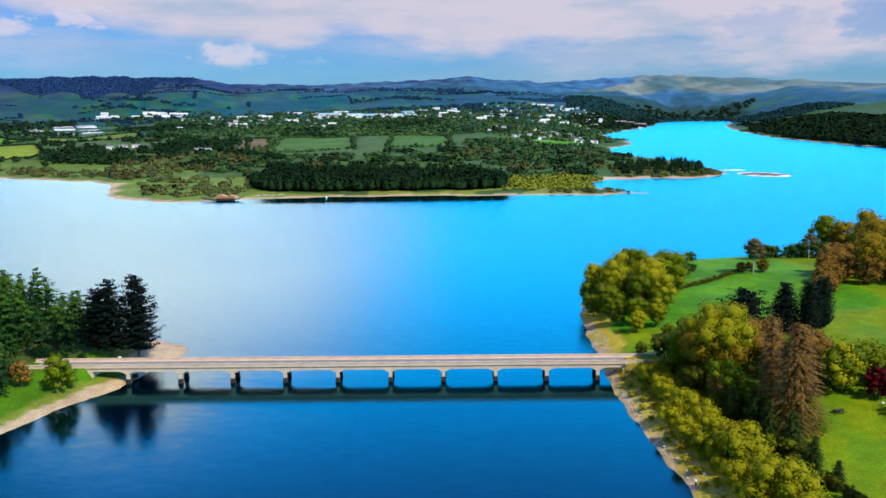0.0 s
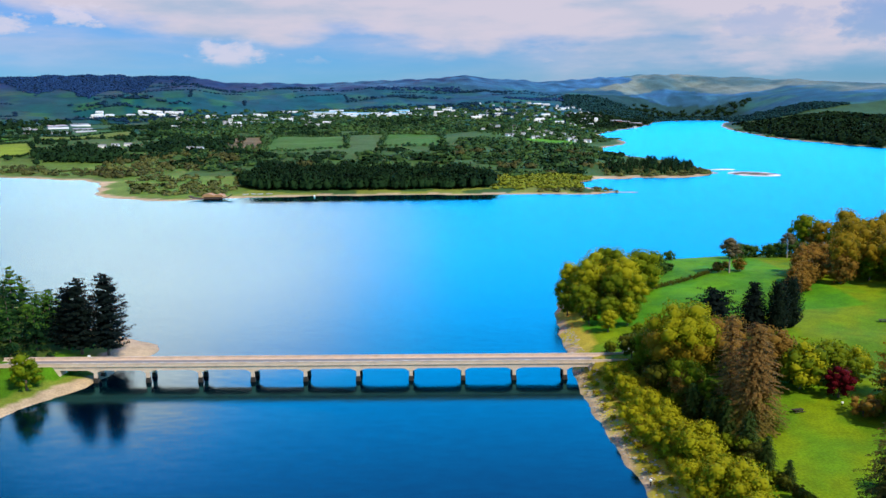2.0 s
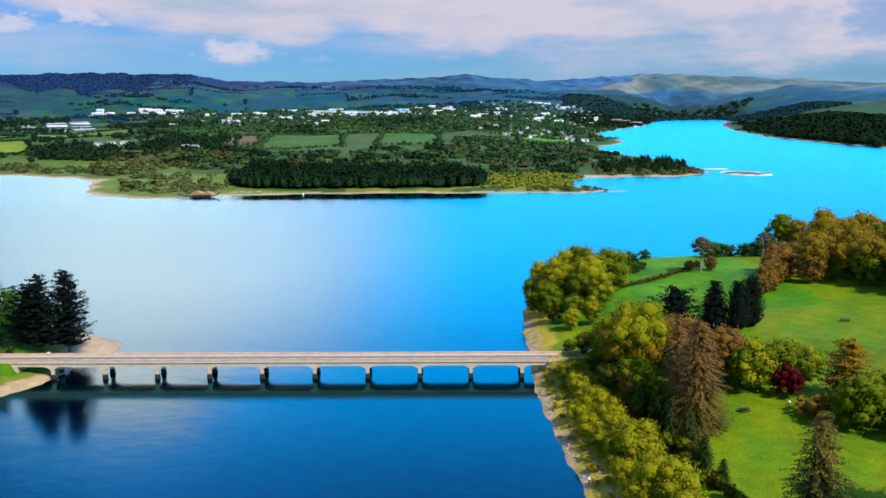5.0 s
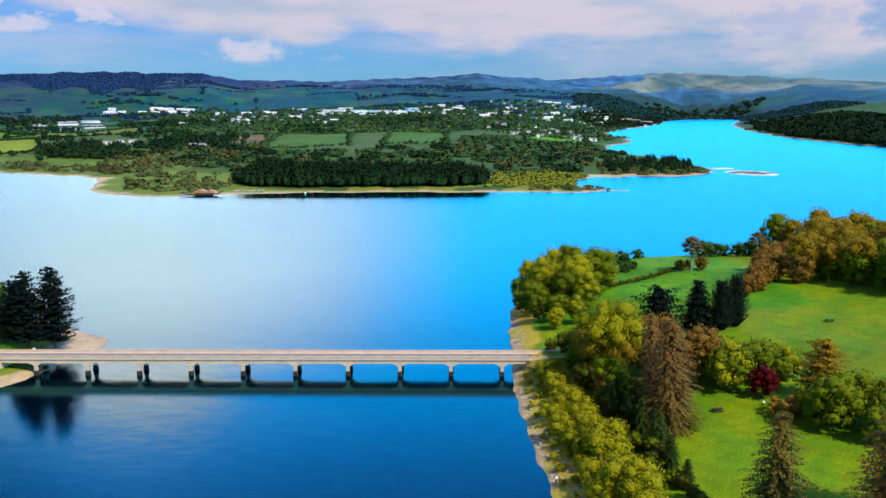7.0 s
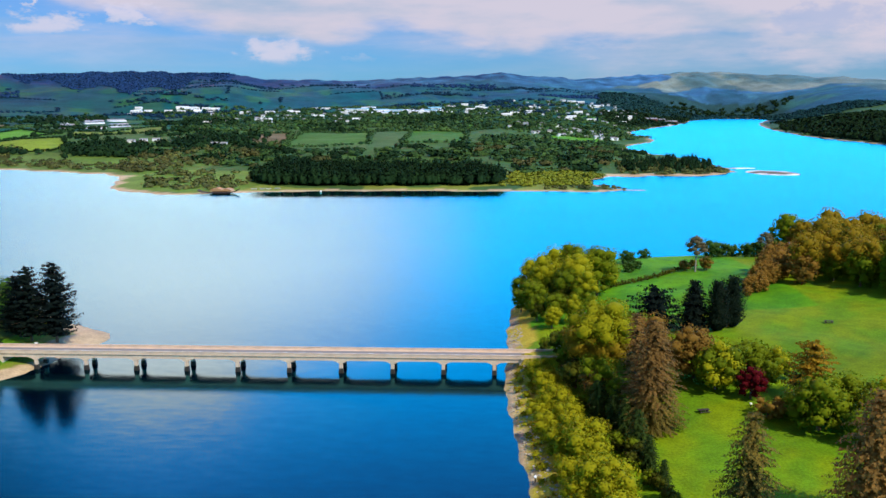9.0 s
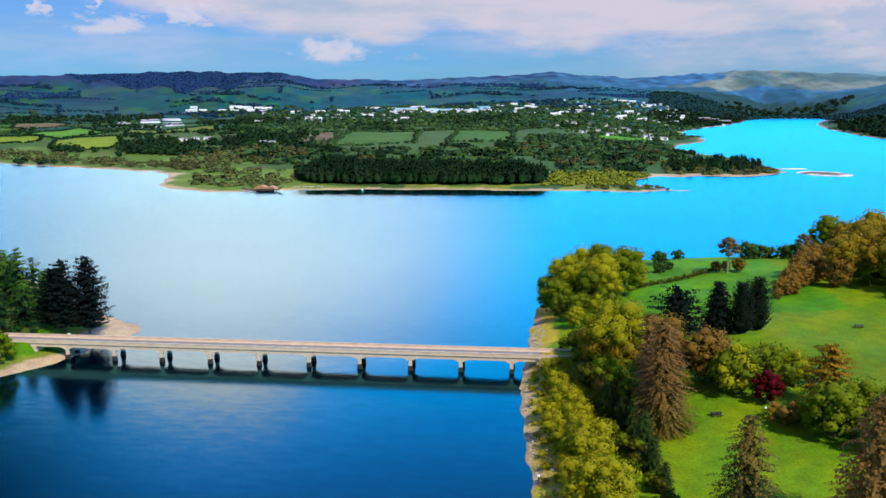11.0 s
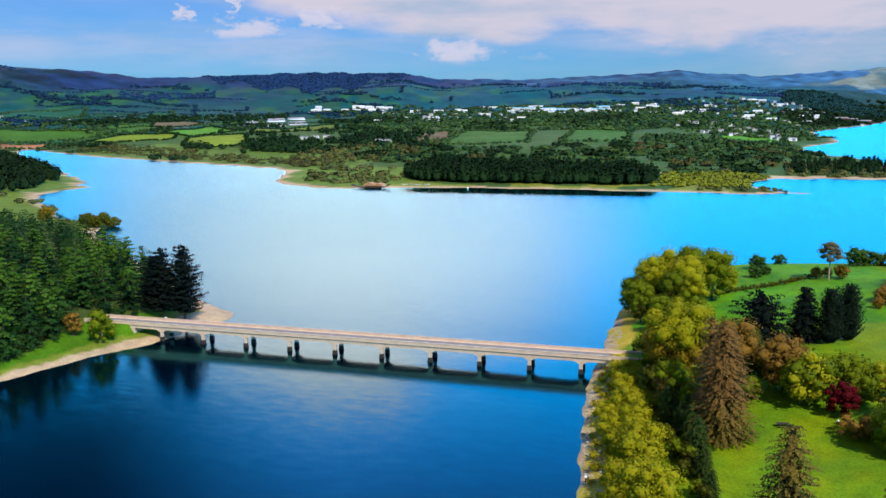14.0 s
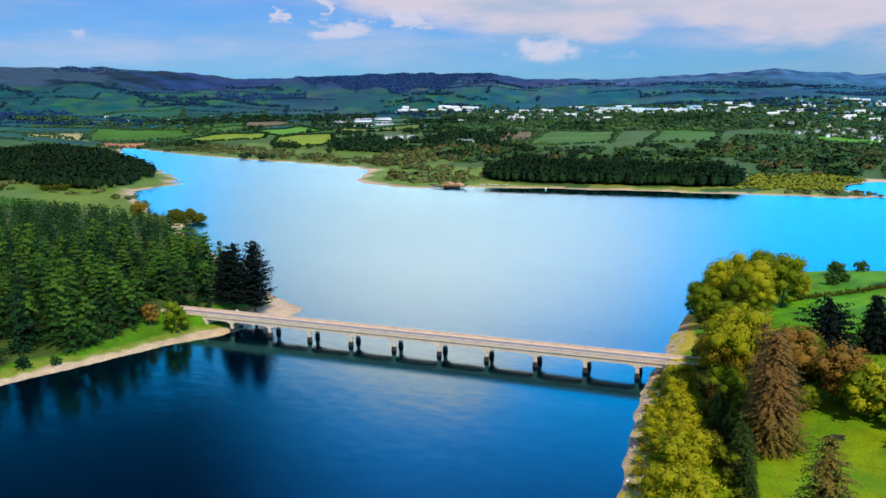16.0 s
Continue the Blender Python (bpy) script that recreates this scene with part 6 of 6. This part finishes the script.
def town():
    rng = np.random.RandomState(44)

    def cluster(n, az, rr, kinds):
        for _ in range(n):
            x, y = polar(rng.uniform(*az), rng.uniform(*rr))
            k = kinds[rng.randint(len(kinds))]
            if k == "house":
                building("house", x, y, rng.uniform(-50, 50), (12, 8, 5.2), 3.4, "white", "slate", "white-rendered house with a slate roof in the distant town", "house", "houses of the town", 3, rng.uniform(0.5, 0.9))
            elif k == "shed":
                building("warehouse", x, y, rng.uniform(-14, 14), (38, 15, 4.6), 1.6, "white", "metal_roof", "long white warehouse with a pale metal roof", "warehouse", "warehouses of the town", 0, rng.uniform(0.7, 1.3))
            elif k == "blue":
                building("warehouse", x, y, rng.uniform(-10, 10), (40, 20, 7), 2.4, "white", "blue_roof", "white warehouse with a blue metal roof", "warehouse", "warehouses of the town", 0, 1.0)
            elif k == "row":
                building("terrace", x, y, rng.uniform(-12, 12), (25, 8, 5.0), 2.6, "white", "metal_roof", "row of white terraced houses", "house", "terraces of the town", 6, rng.uniform(0.9, 1.2))
            else:
                building("hall", x, y, 8, (40, 16, 9), 3.5, "brick", "slate", "large dark red brick building in the town", "building", "", 6)

    cluster(26, (-12.5, -3.2), (2460, 2640), ["shed", "shed", "blue"])
    cluster(80, (-20, -9), (2100, 2900), ["house", "house", "house", "house", "house", "house", "row"])
    cluster(22, (-24.5, -19.2), (2900, 3040), ["row"])
    cluster(95, (0.5, 9.5), (2350, 3100), ["house", "house", "house", "house", "house", "row"])
    cluster(44, (1.0, 8.5), (1720, 2000), ["house"])
    cluster(3, (10.3, 11.8), (2850, 2950), ["hall"])
    cluster(20, (-4, 2), (2300, 2900), ["house", "row"])
    cluster(9, (-50, -33), (2300, 3000), ["house"])
    cluster(10, (10, 16), (2500, 3000), ["house"])
    for i in range(15):        # pale glasshouses in long rows
        u, v = (i % 3 + 0.5) / 3, (i // 3) / 4
        x, y = -845 + 115 * u - 130 * v, 1500 + 135 * u + 250 * v
        building("glasshouse", x, y, 46, (64, 12, 2.2), 1.5, ("greenhouse", "white")[i % 2], ("greenhouse", "metal_roof", "greenhouse")[(i * 2 + i // 3) % 3], "long pale glasshouse beside the fields", "glasshouse", "glasshouses", 0, 0.74)
    for x, y, t in ((-512, 1152, 10), (-496, 1168, 12), (-480, 1184, 8), (-336, 1084, 5), (-322, 1090, -20)):
        building("farmhouse", x, y, t, (17, 8, 5.0), 3.2, "white", "slate", "white farmhouse among the hedges", "house", "farmhouses", 3, 0.75)


town()


# ---- small things ----
def boathouse():
    """The little jetty house on the far shore."""
    x, y = -138, 540
    root = tagged(new("boathouse"), "rust-roofed boathouse with a dark timber deck on the far shore", "boathouse")
    bm = bmesh.new()
    box(bm, -8, 8, -4, 4, -1.0, 2.2, 0.05)
    part("wall", bm, M["timber"], root)
    bm = bmesh.new()
    prism(bm, [(-10.5, 2.21), (12.5, 2.21), (10.5, 4.3), (6, 5.0), (3, 3.6), (-3, 5.6), (-8, 4.6)], -5, 5)
    part("roof", bm, M["rust"], root, "rust-brown hipped roof")
    bm = bmesh.new()
    keel = [(-21, 3.6), (-17, 1.7), (-10, 0.95), (0, 0.85), (10, 0.95), (17, 2.0), (21, 4.4)]      # upturned at both ends
    prism(bm, keel + [(x, z + 0.55) for x, z in keel[::-1]], -11, -4.05)
    part("deck", bm, M["timber"], root)
    for px in (-16, -8, 0, 8, 16):
        bm = bmesh.new()
        box(bm, px - 0.25, px + 0.25, -10.6, -10.1, -3, 0.9)
        part("post", bm, M["timber"], root)
    root.matrix_basis = pose(x, y, 0.6, 0, 0, 0)


boathouse()


def rowing_boat(x, y, turn):
    root = tagged(new("rowing_boat"), "small white boat drawn up on the far shore", "boat", "boats on the far shore")
    bm = bmesh.new()
    rings = []
    for k in range(9):
        t = k / 8 * 2 - 1
        w = 1.0 * (1 - abs(t) ** 2.4) + 0.06
        rise = 0.25 * t * t
        rings.append([bm.verts.new((2.8 * t, s * w * f, z + rise)) for s, f, z in ((-1, 1, 0.75), (-1, 0.7, 0.25), (1, 0.0, 0.05), (1, 0.7, 0.25), (1, 1, 0.75))])
    for a, b in zip(rings, rings[1:]):
        for i in range(4):
            bm.faces.new((a[i], a[i + 1], b[i + 1], b[i]))
    bmesh.ops.solidify(bm, geom=bm.faces[:], thickness=0.06)
    part("hull", bm, M["white"], root)
    for px in (-1.0, 0.9):
        bm = bmesh.new()
        box(bm, px - 0.15, px + 0.15, -0.8, 0.8, 0.5, 0.56, 0.01)
        part("thwart", bm, M["timber"], root, "dark plank seat")
    root.matrix_basis = Matrix.LocRotScale((x, y, ground_z(x, y)), Euler((0, 0, radians(turn))), (1.1,) * 3)


for bx, by, bt in ((-112, 566, 20), (-104, 568, -15), (-97, 567, 40), (-88, 569, 5)):
    rowing_boat(bx, by, bt)


def mooring_buoy(x, y):
    root = tagged(new("mooring_buoy"), "white mooring buoy floating off the plantation shore", "buoy")
    bm = bmesh.new()
    bmesh.ops.create_uvsphere(bm, u_segments=14, v_segments=9, radius=1.0)
    bmesh.ops.transform(bm, verts=bm.verts, matrix=Matrix.Translation((0, 0, 0.7)) @ Matrix.Diagonal((1, 1, 1.25, 1)))
    part("float", bm, M["white"], root, smooth=True)
    bm = bmesh.new()
    box(bm, -0.09, 0.09, -0.09, 0.09, 1.9, 2.4, 0.02)
    part("ring_post", bm, M["slate"], root)
    root.matrix_basis = pose(x, y, 0)


mooring_buoy(-38, 550)


def pasture_table(x, y, turn):
    root = tagged(new("picnic_table"), "dark weathered timber picnic table on the lawn", "table", "picnic tables")
    bm = bmesh.new()
    box(bm, -1.3, 1.3, -0.5, 0.5, 0.70, 0.78, 0.02)
    part("tabletop", bm, M["timber"], root)
    for s in (-1, 1):
        bm = bmesh.new()
        box(bm, -1.3, 1.3, s * 0.95 - 0.18, s * 0.95 + 0.18, 0.42, 0.48, 0.01)
        part("bench", bm, M["timber"], root)
        bm = bmesh.new()
        box(bm, s * 0.9 - 0.06, s * 0.9 + 0.06, -1.05, 1.05, 0.33, 0.415)
        box(bm, s * 0.9 - 0.06, s * 0.9 + 0.06, -0.45, -0.30, 0.0, 0.695)
        box(bm, s * 0.9 - 0.06, s * 0.9 + 0.06, 0.30, 0.45, 0.0, 0.695)
        part("leg", bm, M["timber"], root)
    root.matrix_basis = Matrix.LocRotScale((x, y, ground_z(x, y)), Euler((0, 0, radians(turn))), (1.15,) * 3)
    return root


pasture_table(198, -53, 12)
pasture_table(258, 20, -8)


def shore_stones():
    """Loose stones along the two near shores, in one sheet of scree."""
    rng = np.random.RandomState(77)
    items = []
    for _ in range(700):
        y = rng.uniform(-120, 60)
        x = np.interp(y, [-120, -75, -38, 0, 60], [155, 151, 147, 146, 147]) + rng.uniform(0.6, 6)
        items.append((x, y, abs(rng.normal(0, 0.22)) + 0.10))
    it = np.array(items)
    z = land(it[:, 0], it[:, 1])[0]
    bm = bmesh.new()
    bmesh.ops.create_icosphere(bm, subdivisions=1, radius=1)
    B = np.array([v.co[:] for v in bm.verts])
    Fb = np.array([[v.index for v in f.verts] for f in bm.faces])
    bm.free()
    n, k = len(it), len(B)
    V = np.repeat(B[None], n, 0) * (1 + rng.normal(0, 0.2, (n, k, 1))) * it[:, 2, None, None] * np.array((1.2, 1.0, 0.7)) + np.stack([it[:, 0], it[:, 1], np.maximum(z, -0.2)], 1)[:, None]
    F = (Fb[None] + (np.arange(n) * k)[:, None, None]).reshape(-1, 3)
    me = link_mesh("shore_stones", V.reshape(-1, 3), F, M["rock"])
    tagged(new("shore_stones", me), "pale loose stones along the water's edge", "stones", kind="stuff")


shore_stones()


def road_sign(x, y, h):
    root = tagged(new("road_sign"), "small white road sign on a grey post beside the road", "sign", "road signs")
    bm = bmesh.new()
    box(bm, -0.04, 0.04, -0.04, 0.04, -0.4, h, 0.01)
    part("post", bm, M["slate"], root)
    bm = bmesh.new()
    box(bm, -0.55, 0.55, -0.09, -0.05, h - 0.75, h + 0.1, 0.01)
    part("plate", bm, M["white"], root, "white sign plate")
    root.matrix_basis = pose(x, y, ground_z(x, y), 0, 0, 8)


def shore_marker(x, y, h):
    root = tagged(new("marker_post"), "short dark post with a white cap", "post", "marker posts")
    bm = bmesh.new()
    box(bm, -0.16, 0.16, -0.16, 0.16, -0.6, h, 0.04)
    part("post", bm, M["timber"], root)
    bm = bmesh.new()
    box(bm, -0.30, 0.30, -0.30, 0.30, h + 0.002, h + 0.55, 0.12)
    part("cap", bm, M["white"], root, "white painted cap")
    root.matrix_basis = pose(x, y, ground_z(x, y), 0, 0, 12)


shore_marker(152.6, -78.4, 1.2)
shore_marker(210.8, -50.8, 0.5)
road_sign(-43, -1.6, 2.4)
road_sign(-27.7, 17.5, 2.0)


def gate_lodge():
    """A small white cottage beside the road behind the oaks."""
    x, y = 165.5, 10.5
    root = tagged(new("cottage"), "tiny white cottage half hidden by the oaks", "house")
    bm = bmesh.new()
    box(bm, -2.0, 2.0, -1.6, 1.6, -1.0, 2.4, 0.03)
    part("wall", bm, M["white"], root)
    bm = bmesh.new()
    prism(bm, [(-2.3, 2.41), (2.3, 2.41), (0, 4.0)], -1.9, 1.9)
    part("roof", bm, M["white"], root, "pale roof")
    bm = bmesh.new()
    box(bm, -0.4, 0.4, -1.66, -1.604, 0.9, 1.8)
    part("window", bm, M["glass"], root)
    root.matrix_basis = pose(x, y, ground_z(x, y), 0, 0, -15)


gate_lodge()
